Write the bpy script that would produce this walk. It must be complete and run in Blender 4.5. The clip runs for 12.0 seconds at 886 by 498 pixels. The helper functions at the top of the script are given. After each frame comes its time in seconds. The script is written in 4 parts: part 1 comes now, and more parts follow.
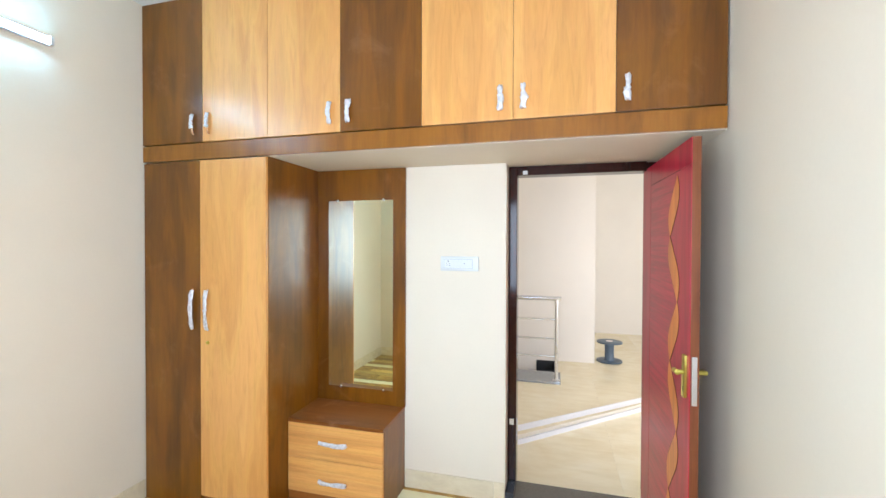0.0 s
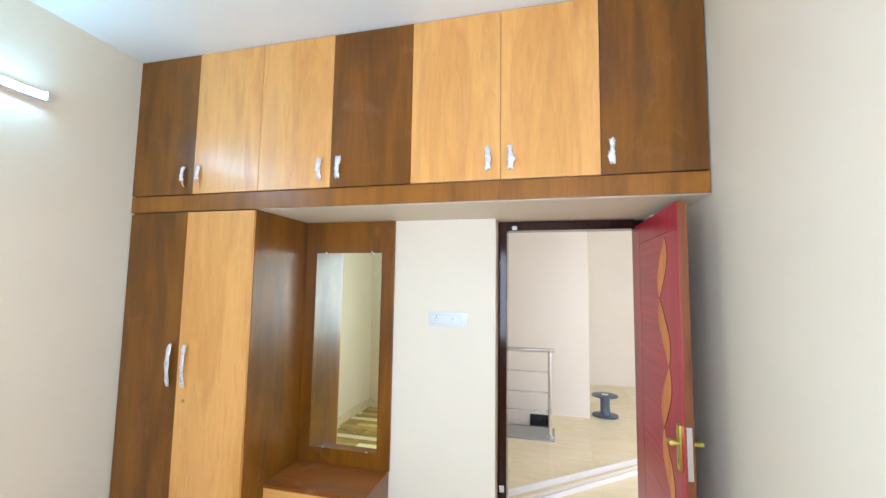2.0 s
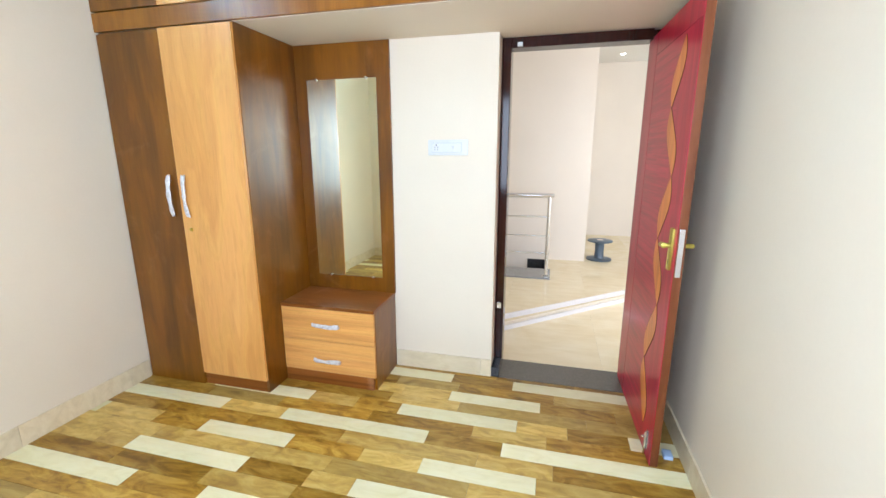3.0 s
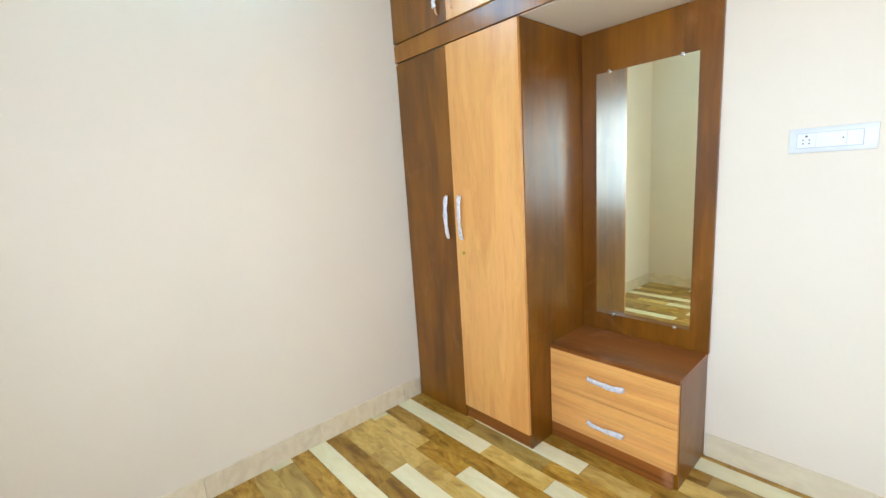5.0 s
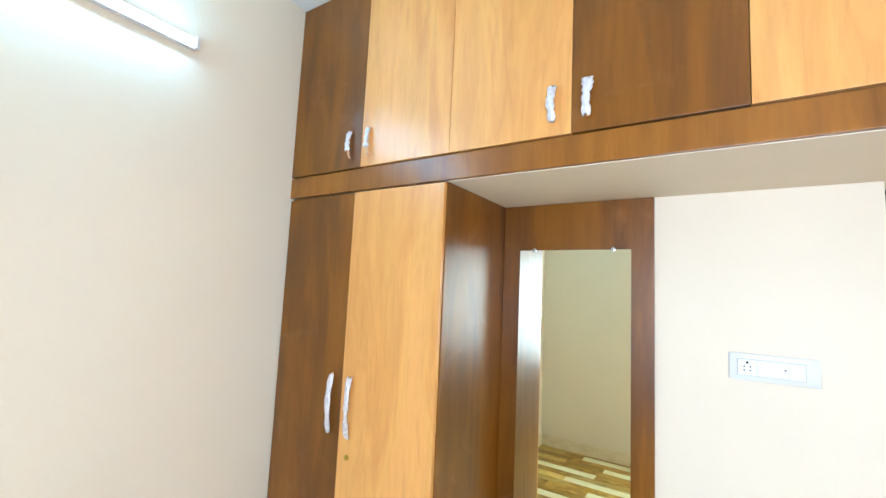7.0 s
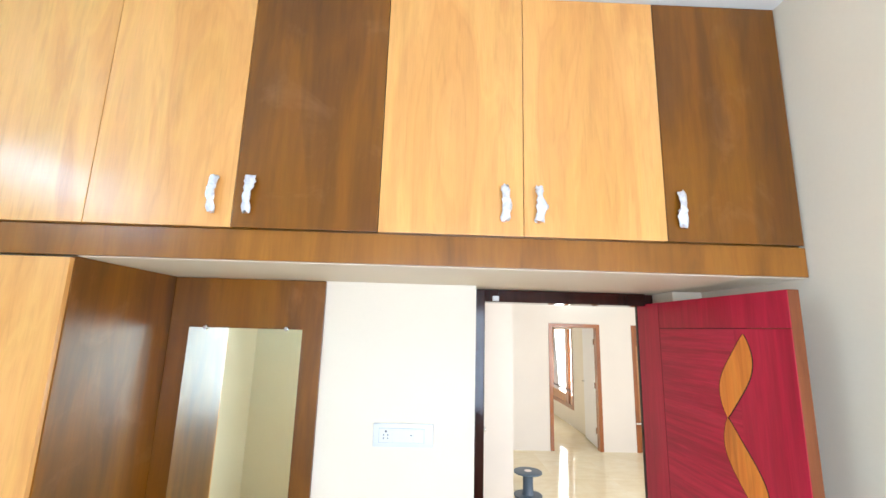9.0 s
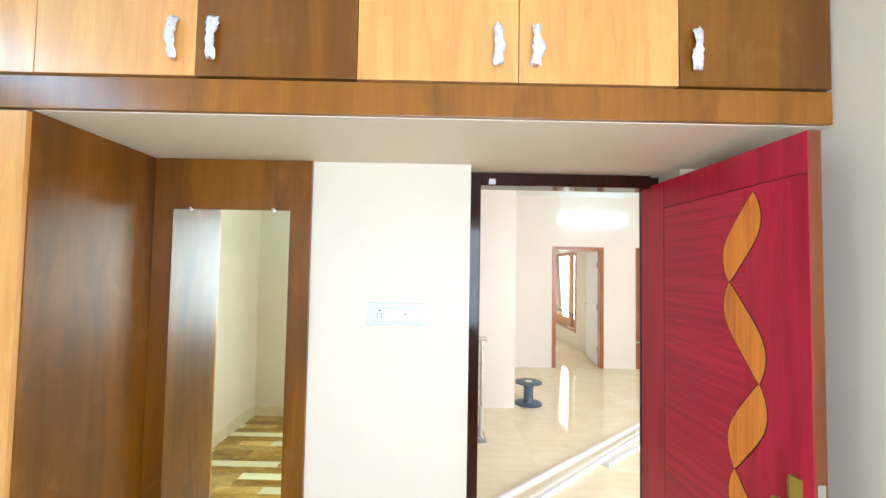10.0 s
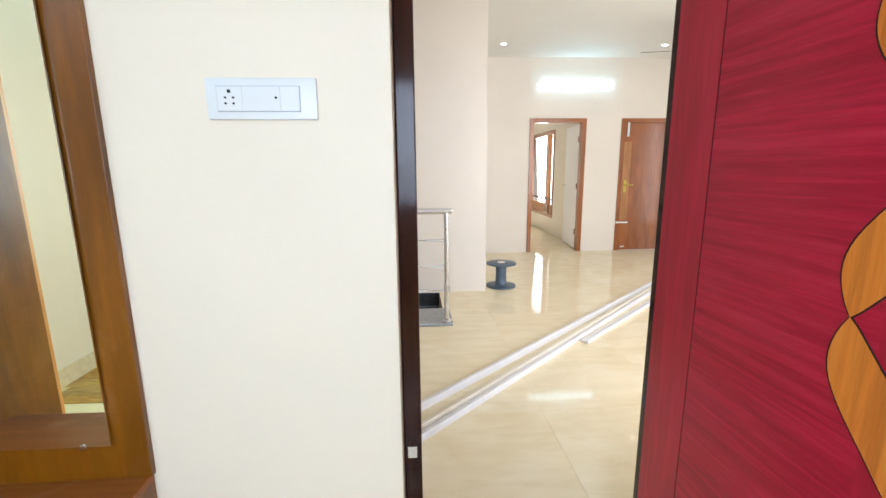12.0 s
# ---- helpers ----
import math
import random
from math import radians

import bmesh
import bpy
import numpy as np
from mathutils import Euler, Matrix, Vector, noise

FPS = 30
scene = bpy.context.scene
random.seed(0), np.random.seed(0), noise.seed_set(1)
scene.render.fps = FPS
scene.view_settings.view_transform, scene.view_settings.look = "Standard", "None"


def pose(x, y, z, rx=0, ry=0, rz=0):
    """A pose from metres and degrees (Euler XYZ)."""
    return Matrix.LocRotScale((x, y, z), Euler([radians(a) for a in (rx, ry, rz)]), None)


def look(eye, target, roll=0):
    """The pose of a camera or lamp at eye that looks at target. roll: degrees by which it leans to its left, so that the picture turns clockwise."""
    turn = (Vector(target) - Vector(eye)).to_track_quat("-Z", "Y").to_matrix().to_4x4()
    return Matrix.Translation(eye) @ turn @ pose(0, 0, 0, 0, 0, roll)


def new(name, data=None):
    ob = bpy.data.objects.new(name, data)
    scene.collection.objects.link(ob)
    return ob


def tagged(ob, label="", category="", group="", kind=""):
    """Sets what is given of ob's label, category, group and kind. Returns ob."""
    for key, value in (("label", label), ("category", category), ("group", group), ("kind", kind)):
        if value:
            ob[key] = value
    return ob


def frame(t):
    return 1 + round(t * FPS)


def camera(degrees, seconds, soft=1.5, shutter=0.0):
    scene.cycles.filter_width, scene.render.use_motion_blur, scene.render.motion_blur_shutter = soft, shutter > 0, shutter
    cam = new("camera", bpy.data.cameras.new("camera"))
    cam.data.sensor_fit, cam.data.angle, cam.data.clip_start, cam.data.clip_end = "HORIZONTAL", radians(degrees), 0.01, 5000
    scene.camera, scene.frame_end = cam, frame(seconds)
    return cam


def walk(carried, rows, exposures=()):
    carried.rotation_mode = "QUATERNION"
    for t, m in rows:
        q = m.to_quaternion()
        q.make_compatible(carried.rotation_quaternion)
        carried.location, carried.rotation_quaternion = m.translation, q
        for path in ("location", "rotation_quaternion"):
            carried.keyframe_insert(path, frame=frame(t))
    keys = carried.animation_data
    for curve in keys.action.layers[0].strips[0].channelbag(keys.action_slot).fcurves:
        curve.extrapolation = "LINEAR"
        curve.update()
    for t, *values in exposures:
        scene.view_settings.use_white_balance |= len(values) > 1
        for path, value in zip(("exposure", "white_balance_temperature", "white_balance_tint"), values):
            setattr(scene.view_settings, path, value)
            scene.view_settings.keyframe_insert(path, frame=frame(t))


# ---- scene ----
cam = camera(93.0, 12.0)
PATH = [
    (0, (2.557, -2.671, 1.646), (2.038, -0.74, 1.62), 0.2),
    (0.2, (2.572, -2.672, 1.734), (2.053, -0.746, 1.877), 0.3),
    (0.5, (2.579, -2.685, 1.778), (2.074, -0.79, 2.171), 0.6),
    (0.7, (2.595, -2.694, 1.812), (2.082, -0.827, 2.311), 0.9),
    (1, (2.58, -2.701, 1.805), (2.083, -0.87, 2.438), 1.3),
    (1.2, (2.597, -2.702, 1.827), (2.096, -0.884, 2.493), 1.3),
    (1.5, (2.581, -2.699, 1.806), (2.104, -0.85, 2.401), 1.0),
    (1.7, (2.595, -2.682, 1.8), (2.103, -0.793, 2.239), 0.9),
    (2, (2.589, -2.634, 1.726), (2.092, -0.704, 1.901), 0.9),
    (2.2, (2.593, -2.61, 1.68), (2.09, -0.675, 1.655), 0.6),
    (2.5, (2.589, -2.592, 1.549), (2.101, -0.67, 1.283), 0.3),
    (2.7, (2.589, -2.605, 1.495), (2.111, -0.702, 1.107), 0.1),
    (4.3, (2.462, -2.487, 1.444), (1.496, -0.804, 0.96), -1.4),
    (4.5, (2.37, -2.401, 1.406), (1.186, -0.842, 1.001), -2.4),
    (4.7, (2.301, -2.304, 1.439), (0.936, -0.889, 1.07), -3.3),
    (5, (2.166, -2.208, 1.471), (0.697, -0.895, 1.128), -3.7),
    (5.2, (2.06, -2.149, 1.457), (0.605, -0.817, 1.13), -3.5),
    (5.5, (1.904, -2.011, 1.457), (0.518, -0.6, 1.16), -2.5),
    (5.7, (1.823, -1.962, 1.481), (0.5, -0.486, 1.221), -1.8),
    (6, (1.756, -1.913, 1.535), (0.497, -0.37, 1.354), -0.7),
    (6.2, (1.764, -1.897, 1.578), (0.514, -0.339, 1.464), -0.1),
    (6.5, (1.772, -1.872, 1.642), (0.543, -0.295, 1.647), 1.2),
    (6.7, (1.775, -1.878, 1.678), (0.589, -0.27, 1.777), 2.0),
    (8.3, (1.927, -1.907, 1.959), (1.615, 0.031, 2.337), 2.7),
    (8.5, (1.975, -1.907, 1.964), (1.802, 0.049, 2.349), 2.3),
    (8.7, (2.014, -1.906, 1.965), (1.946, 0.056, 2.35), 2.0),
    (9, (2.055, -1.895, 1.961), (2.099, 0.07, 2.333), 1.6),
    (9.2, (2.077, -1.889, 1.953), (2.143, 0.079, 2.306), 1.5),
    (9.5, (2.095, -1.861, 1.896), (2.153, 0.116, 2.195), 1.4),
    (9.7, (2.108, -1.827, 1.83), (2.145, 0.159, 2.062), 1.4),
    (10, (2.122, -1.779, 1.717), (2.141, 0.219, 1.802), 1.0),
    (10.2, (2.136, -1.755, 1.64), (2.149, 0.244, 1.61), 0.4),
    (10.5, (2.17, -1.722, 1.535), (2.168, 0.268, 1.334), 0.0),
    (10.7, (2.196, -1.689, 1.479), (2.179, 0.289, 1.186), -0.0),
    (11, (2.226, -1.625, 1.422), (2.196, 0.338, 1.041), -0.0),
    (11.2, (2.246, -1.554, 1.407), (2.215, 0.402, 0.991), 0.1),
    (11.5, (2.263, -1.384, 1.34), (2.262, 0.572, 0.923), -0.3),
    (11.7, (2.269, -1.251, 1.341), (2.318, 0.706, 0.934), -0.3),
    (12, (2.302, -1.069, 1.35), (2.434, 0.891, 0.976), -0.5),
]
EXPOSURES = ((0, 0.86), (0.5, 0.76), (1.0, 0.69), (1.5, 0.67), (2.0, 0.76), (2.5, 0.92), (4.5, 0.86), (5.5, 0.86), (6.5, 0.90), (8.5, 1.05), (9.5, 1.03), (10.5, 1.00), (11.0, 0.99), (11.5, 0.95), (12.0, 0.78))
walk(cam, [(t, look(e, g, r)) for t, e, g, r in PATH], EXPOSURES)

# ---- world, sun, large lights ----
world = bpy.data.worlds.new("world")
scene.world = world
world.use_nodes = True
wn = world.node_tree.nodes
sky = wn.new("ShaderNodeTexSky")
sky.sky_type = "NISHITA"
sky.sun_disc = False
sky.sun_elevation = radians(58)
sky.sun_rotation = radians(-20)
wn["Background"].inputs["Strength"].default_value = 0.12
world.node_tree.links.new(sky.outputs[0], wn["Background"].inputs["Color"])

sun_data = bpy.data.lights.new("sun", "SUN")
sun_data.energy, sun_data.angle, sun_data.color = 3.0, radians(0.5), (1.0, 0.95, 0.86)
sun = new("sun", sun_data)
sun.matrix_world = look((-3, 9, 14), (0, 0, 0))


def area(name, place, target, w, h, watts, colour):
    data = bpy.data.lights.new(name, "AREA")
    data.shape, data.size, data.size_y, data.energy, data.color = "RECTANGLE", w, h, watts, colour
    ob = new(name, data)
    ob.matrix_world = look(place, target)
    return ob


# sky light that comes in at the window openings, plus one added hall fill
area("window_light", (2.2, -3.17, 1.60), (2.5, -1.2, 1.45), 1.6, 1.2, 44, (0.62, 0.75, 0.97))
area("side_window_light", (3.345, -2.55, 1.60), (0.6, -2.0, 1.5), 0.85, 1.2, 13, (0.62, 0.75, 0.97))
area("hall_window_light", (7.65, 3.08, 1.2), (3.0, 2.9, 1.1), 0.5, 2.2, 14, (0.80, 0.90, 1.0))
# fill lamp added at an unseen opening to brighten the projecting and far hall walls
area("hall_fill_light", (5.3, 0.18, 1.55), (4.3, 5.0, 1.2), 2.6, 2.2, 68, (0.93, 0.92, 0.97))
area("far_window_light", (5.30, 8.2, 1.25), (3.0, 8.0, 1.1), 1.4, 1.6, 30, (0.97, 0.96, 0.92))


# ---- materials ----


def material(name, colour, rough=0.5, metal=0.0, spec=0.5, coat=0.0):
    m = bpy.data.materials.new(name)
    m.use_nodes = True
    b = m.node_tree.nodes["Principled BSDF"]
    b.inputs["Base Color"].default_value = (*colour, 1)
    b.inputs["Roughness"].default_value = rough
    b.inputs["Metallic"].default_value = metal
    b.inputs["Specular IOR Level"].default_value = spec
    b.inputs["Coat Weight"].default_value = coat
    b.inputs["Coat Roughness"].default_value = 0.28
    return m


def node(m, kind, **inputs):
    n = m.node_tree.nodes.new(kind)
    for key, value in inputs.items():
        n.inputs[key.replace("_", " ")].default_value = value
    return n


def wire(m, a, b):
    m.node_tree.links.new(a, b)


def coords(m, scale, spread=7.0, turn=(0, 0, 0)):
    """Object coordinates, scaled, shifted by a random amount for each object."""
    tc = node(m, "ShaderNodeTexCoord")
    info = node(m, "ShaderNodeObjectInfo")
    mul = node(m, "ShaderNodeMath")
    mul.operation = "MULTIPLY"
    mul.inputs[1].default_value = spread
    wire(m, info.outputs["Random"], mul.inputs[0])
    add = node(m, "ShaderNodeVectorMath")
    wire(m, tc.outputs["Object"], add.inputs[0])
    wire(m, mul.outputs[0], add.inputs[1])
    mp = node(m, "ShaderNodeMapping")
    mp.inputs["Scale"].default_value = scale
    mp.inputs["Rotation"].default_value = [radians(a) for a in turn]
    wire(m, add.outputs[0], mp.inputs["Vector"])
    return mp.outputs[0]


def ramp(m, source, stops):
    r = node(m, "ShaderNodeValToRGB")
    els = r.color_ramp.elements
    while len(els) < len(stops):
        els.new(0.5)
    for e, (p, c) in zip(els, stops):
        e.position, e.color = p, (*c, 1)
    wire(m, source, r.inputs[0])
    return r.outputs[0]


def mix(m, a, b, fac, mode="MIX"):
    n = node(m, "ShaderNodeMix")
    n.data_type, n.blend_type = "RGBA", mode
    for sock, v in ((n.inputs[6], a), (n.inputs[7], b), (n.inputs[0], fac)):
        if isinstance(v, (float, int)):
            sock.default_value = v
        elif isinstance(v, tuple):
            sock.default_value = (*v, 1)
        else:
            wire(m, v, sock)
    return n.outputs[2]


def noise_tex(m, vector, scale, detail=6.0, rough=0.55, twist=0.0):
    n = node(m, "ShaderNodeTexNoise", Scale=scale, Detail=detail, Roughness=rough, Distortion=twist)
    wire(m, vector, n.inputs["Vector"])
    return n.outputs["Fac"]


def bump(m, height, strength, distance=0.002):
    n = node(m, "ShaderNodeBump", Strength=strength, Distance=distance)
    wire(m, height, n.inputs["Height"])
    wire(m, n.outputs[0], m.node_tree.nodes["Principled BSDF"].inputs["Normal"])


def bsdf(m):
    return m.node_tree.nodes["Principled BSDF"]


def paint(name, colour, rough=0.55, dirt=0.06):
    """Emulsion on plaster: faint cloudy mottling and trowel unevenness."""
    m = material(name, colour, rough, spec=0.35)
    v = coords(m, (1, 1, 1), 0)
    big = noise_tex(m, v, 1.1, 4)
    fine = noise_tex(m, v, 60, 4)
    low = tuple(c * (1 - dirt) for c in colour)
    c = ramp(m, big, [(0.3, low), (0.7, colour)])
    c = mix(m, c, ramp(m, fine, [(0.3, (0.97, 0.97, 0.97)), (0.7, (1, 1, 1))]), 0.5, "MULTIPLY")
    wire(m, c, bsdf(m).inputs["Base Color"])
    bump(m, mix(m, big, fine, 0.3), 0.06, 0.003)
    return m


def laminate(name, dark, mid, light, rough, stretch=(9, 9, 0.55), figure=0.5, coat=0.0, blotch=0.75, spec=0.3, dust=0.0):
    """Printed wood laminate: long fibres, cathedral figure, a few knots, a low sheen."""
    m = material(name, mid, rough, spec=spec, coat=coat)
    v = coords(m, stretch)
    fibre = noise_tex(m, v, 4.0, 9, 0.62, 0.25)
    v2 = coords(m, (stretch[0] * 0.42, stretch[1] * 0.42, stretch[2] * 1.2))
    fig = noise_tex(m, v2, 1.6, 4, 0.5, 0.7)
    wave = node(m, "ShaderNodeMath")
    wave.operation = "MULTIPLY"
    wave.inputs[1].default_value = 26.0
    wire(m, fig, wave.inputs[0])
    ring = node(m, "ShaderNodeMath")
    ring.operation = "SINE"
    wire(m, wave.outputs[0], ring.inputs[0])
    rings = ramp(m, ring.outputs[0], [(0.0, (0.35, 0.35, 0.35)), (1.0, (0.65, 0.65, 0.65))])
    c1 = ramp(m, fibre, [(0.10, dark), (0.5, mid), (0.92, light)])
    c2 = ramp(m, fig, [(0.26, dark), (0.52, mid), (0.78, light)])
    c = mix(m, c1, c2, figure)
    c = mix(m, c, rings, 0.17, "OVERLAY")
    wave2 = node(m, "ShaderNodeMath")
    wave2.operation = "MULTIPLY"
    wave2.inputs[1].default_value = 48.0
    wire(m, fig, wave2.inputs[0])
    ring2 = node(m, "ShaderNodeMath")
    ring2.operation = "SINE"
    wire(m, wave2.outputs[0], ring2.inputs[0])
    c = mix(m, c, ramp(m, ring2.outputs[0], [(0.35, (1, 1, 1)), (0.98, (0.86, 0.77, 0.66))]), 0.3, "MULTIPLY")
    cloud = noise_tex(m, coords(m, (stretch[0] * 0.5, stretch[1] * 0.5, stretch[2] * 1.5)), 2.0, 5, 0.6, 0.6)
    flecks = noise_tex(m, coords(m, (stretch[0] * 3.2, stretch[1] * 3.2, stretch[2] * 5.5)), 2.0, 3, 0.5, 0.4)
    c = mix(m, c, ramp(m, flecks, [(0.30, (0.70, 0.62, 0.55)), (0.44, (1, 1, 1))]), 0.25, "MULTIPLY")
    c = mix(m, c, ramp(m, cloud, [(0.28, (0.62, 0.56, 0.50)), (0.5, (1.0, 1.0, 1.0)), (0.72, (1.12, 1.12, 1.12))]), blotch, "MULTIPLY")
    pores = noise_tex(m, coords(m, (stretch[0] * 14, stretch[1] * 14, stretch[2] * 5)), 5.0, 2)
    c = mix(m, c, ramp(m, pores, [(0.3, (0.82, 0.8, 0.78)), (0.5, (1, 1, 1))]), 0.4, "MULTIPLY")
    if dust > 0:
        smear = noise_tex(m, coords(m, (1, 1, 1), 5.0), 3.2, 5, 0.6, 1.4)
        c = mix(m, c, ramp(m, smear, [(0.56, (0, 0, 0)), (0.72, (0.42, 0.24, 0.15))]), dust, "SCREEN")
    wire(m, c, bsdf(m).inputs["Base Color"])
    rr = node(m, "ShaderNodeMapRange")
    rr.inputs["To Min"].default_value, rr.inputs["To Max"].default_value = rough * 0.96, rough * 1.08
    wire(m, fibre, rr.inputs["Value"])
    wire(m, rr.outputs[0], bsdf(m).inputs["Roughness"])
    bump(m, pores, 0.012, 0.001)
    return m


WALL = paint("cream_wall_paint", (0.795, 0.700, 0.552))
WHITE = paint("ceiling_white", (0.80, 0.79, 0.76), 0.6, 0.03)
HALL_WALL = paint("hall_wall_paint", (0.79, 0.73, 0.65))
DARK = laminate("walnut_laminate", (0.062, 0.018, 0.001), (0.185, 0.060, 0.001), (0.31, 0.118, 0.003), 0.31, figure=0.6, coat=0.15, blotch=0.6, spec=0.5, dust=0.14)
FASCIA = laminate("walnut_fascia", (0.15, 0.048, 0.004), (0.27, 0.096, 0.010), (0.40, 0.155, 0.020), 0.28, coat=0.2, spec=0.4)
LIGHT = laminate("maple_laminate", (0.60, 0.265, 0.058), (0.74, 0.36, 0.10), (0.84, 0.45, 0.15), 0.34, (9, 9, 0.5), 0.6, coat=0.3, blotch=0.3, spec=0.5)
LIGHT_H = laminate("maple_laminate_across", (0.56, 0.245, 0.055), (0.74, 0.36, 0.105), (0.84, 0.46, 0.165), 0.32, (0.55, 9, 9), 0.4, blotch=0.45)
DARK_H = laminate("walnut_laminate_across", (0.15, 0.045, 0.006), (0.26, 0.082, 0.015), (0.37, 0.130, 0.030), 0.28, (0.55, 9, 9), 0.5, dust=0.3)
DOOR_V = laminate("mahogany_veneer_upright", (0.29, 0.004, 0.020), (0.49, 0.010, 0.042), (0.67, 0.032, 0.080), 0.30, (12, 12, 0.5), 0.35, 0.1, spec=0.32)
DOOR_H = laminate("mahogany_veneer_across", (0.25, 0.003, 0.018), (0.51, 0.010, 0.045), (0.72, 0.042, 0.10), 0.30, (14, 1.6, 20), 0.45, 0.1, blotch=0.55, spec=0.32)
INLAY = laminate("teak_inlay", (0.52, 0.12, 0.012), (0.80, 0.25, 0.035), (0.90, 0.36, 0.07), 0.3, (16, 16, 0.6), 0.3, 0.1)
FRAME = laminate("dark_polished_frame", (0.012, 0.002, 0.001), (0.026, 0.005, 0.003), (0.05, 0.010, 0.006), 0.10, (14, 14, 0.5), 0.2, 0.0)
EDGE = laminate("brown_lipping", (0.11, 0.028, 0.010), (0.19, 0.055, 0.018), (0.27, 0.085, 0.03), 0.35, (14, 14, 0.5), 0.3)
TEAK = laminate("teak_door", (0.20, 0.055, 0.012), (0.31, 0.095, 0.022), (0.40, 0.14, 0.04), 0.16, (9, 9, 0.5), 0.4, 0.7)
SOFT_TEAK = laminate("pale_teak_strip", (0.35, 0.15, 0.06), (0.46, 0.22, 0.09), (0.55, 0.30, 0.14), 0.3)
GROOVE = material("dark_groove", (0.02, 0.006, 0.006), 0.7)
MIRROR = material("mirror_silver", (0.95, 0.99, 0.80), 0.0, 1.0)
CHROME = material("brushed_steel", (0.72, 0.73, 0.75), 0.25, 1.0)
ROSE = material("rose_gold_metal", (0.70, 0.42, 0.26), 0.28, 0.9)
BRASS = material("antique_brass", (0.50, 0.41, 0.09), 0.34, 0.85)
WHITE_PLASTIC = material("white_plastic", (0.66, 0.67, 0.65), 0.3)
BLACK_GLOSS = material("dark_brown_enamel", (0.003, 0.002, 0.002), 0.14, spec=0.22)
BLADE = material("black_blade_paint", (0.002, 0.0015, 0.002), 0.3, spec=0.05)
TEAL_METAL = material("blue_grey_enamel", (0.03, 0.09, 0.12), 0.16, 0.6)
DARK_HOLE = material("socket_hole", (0.01, 0.01, 0.012), 0.7)
JOINT = material("grey_joint", (0.36, 0.39, 0.44), 0.6)
UPVC = material("white_profile", (0.78, 0.77, 0.78), 0.4)
CREAM_BAR = material("cream_profile", (0.80, 0.73, 0.60), 0.4)
REEL = material("grey_reel_plastic", (0.075, 0.11, 0.15), 0.4)
LEAF_WHITE = material("white_door_paint", (0.82, 0.82, 0.86), 0.35)
PAPER = material("paper_label", (0.808, 0.70, 0.66), 0.7)
BLUE_PLASTIC = material("pale_blue_plastic", (0.42, 0.58, 0.80), 0.4)

# protective film left on the handles
FILM = material("wrapped_handle", (0.78, 0.76, 0.74), 0.35, 0.25)
fv = coords(FILM, (1, 1, 1))
fn = noise_tex(FILM, fv, 45, 5, 0.6, 1.0)
wire(FILM, ramp(FILM, fn, [(0.3, (0.50, 0.47, 0.47)), (0.6, (0.74, 0.73, 0.75))]), bsdf(FILM).inputs["Base Color"])
bump(FILM, fn, 0.5, 0.004)

# black granite
GRANITE = material("black_granite", (0.03, 0.033, 0.04), 0.12, spec=0.6)
gn = noise_tex(GRANITE, coords(GRANITE, (1, 1, 1), 0), 140, 4)
wire(GRANITE, ramp(GRANITE, gn, [(0.4, (0.018, 0.02, 0.024)), (0.62, (0.05, 0.055, 0.06)), (0.75, (0.16, 0.17, 0.18))]), bsdf(GRANITE).inputs["Base Color"])
COPING = material("pale_grey_granite", (0.30, 0.31, 0.32), 0.10, spec=0.6)
gn = noise_tex(COPING, coords(COPING, (1, 1, 1), 0), 110, 5)
wire(COPING, ramp(COPING, gn, [(0.35, (0.20, 0.205, 0.21)), (0.6, (0.32, 0.33, 0.34)), (0.75, (0.44, 0.45, 0.46))]), bsdf(COPING).inputs["Base Color"])
SILL = material("grey_granite", (0.10, 0.10, 0.09), 0.22, spec=0.5)
gn = noise_tex(SILL, coords(SILL, (1, 1, 1), 0), 120, 5)
wire(SILL, ramp(SILL, gn, [(0.3, (0.10, 0.092, 0.075)), (0.55, (0.125, 0.115, 0.095)), (0.8, (0.16, 0.15, 0.125))]), bsdf(SILL).inputs["Base Color"])


def tile_material(name, dark, mid, light, rough, knots, tone_share=0.85):
    """Wood-print porcelain: streaks along the board, blotches and knots, satin glaze."""
    m = material(name, mid, rough, spec=0.5)
    v = coords(m, (0.9, 9, 9), 11)
    streak = noise_tex(m, v, 2.2, 8, 0.65, 0.5)
    blot = noise_tex(m, coords(m, (5.0, 13, 9), 11), 1.2, 6, 0.62, 1.2)
    tone = node(m, "ShaderNodeObjectInfo")
    c = ramp(m, streak, [(0.3, dark), (0.52, mid), (0.75, light)])
    c = mix(m, c, ramp(m, blot, [(0.36, dark), (0.50, mid), (0.64, light)]), 0.6)
    c = mix(m, c, ramp(m, tone.outputs["Random"], [(0.0, (0.66, 0.63, 0.58)), (0.5, (0.95, 0.92, 0.9)), (1.0, (1.25, 1.24, 1.22))]), tone_share, "MULTIPLY")
    spot = noise_tex(m, coords(m, (5, 11, 11), 19), 1.0, 2, 0.4)
    c = mix(m, c, ramp(m, spot, [(0.22, (0.25, 0.2, 0.16)), (0.34, (1, 1, 1))]), knots, "MULTIPLY")
    wire(m, c, bsdf(m).inputs["Base Color"])
    bump(m, streak, 0.05, 0.001)
    return m


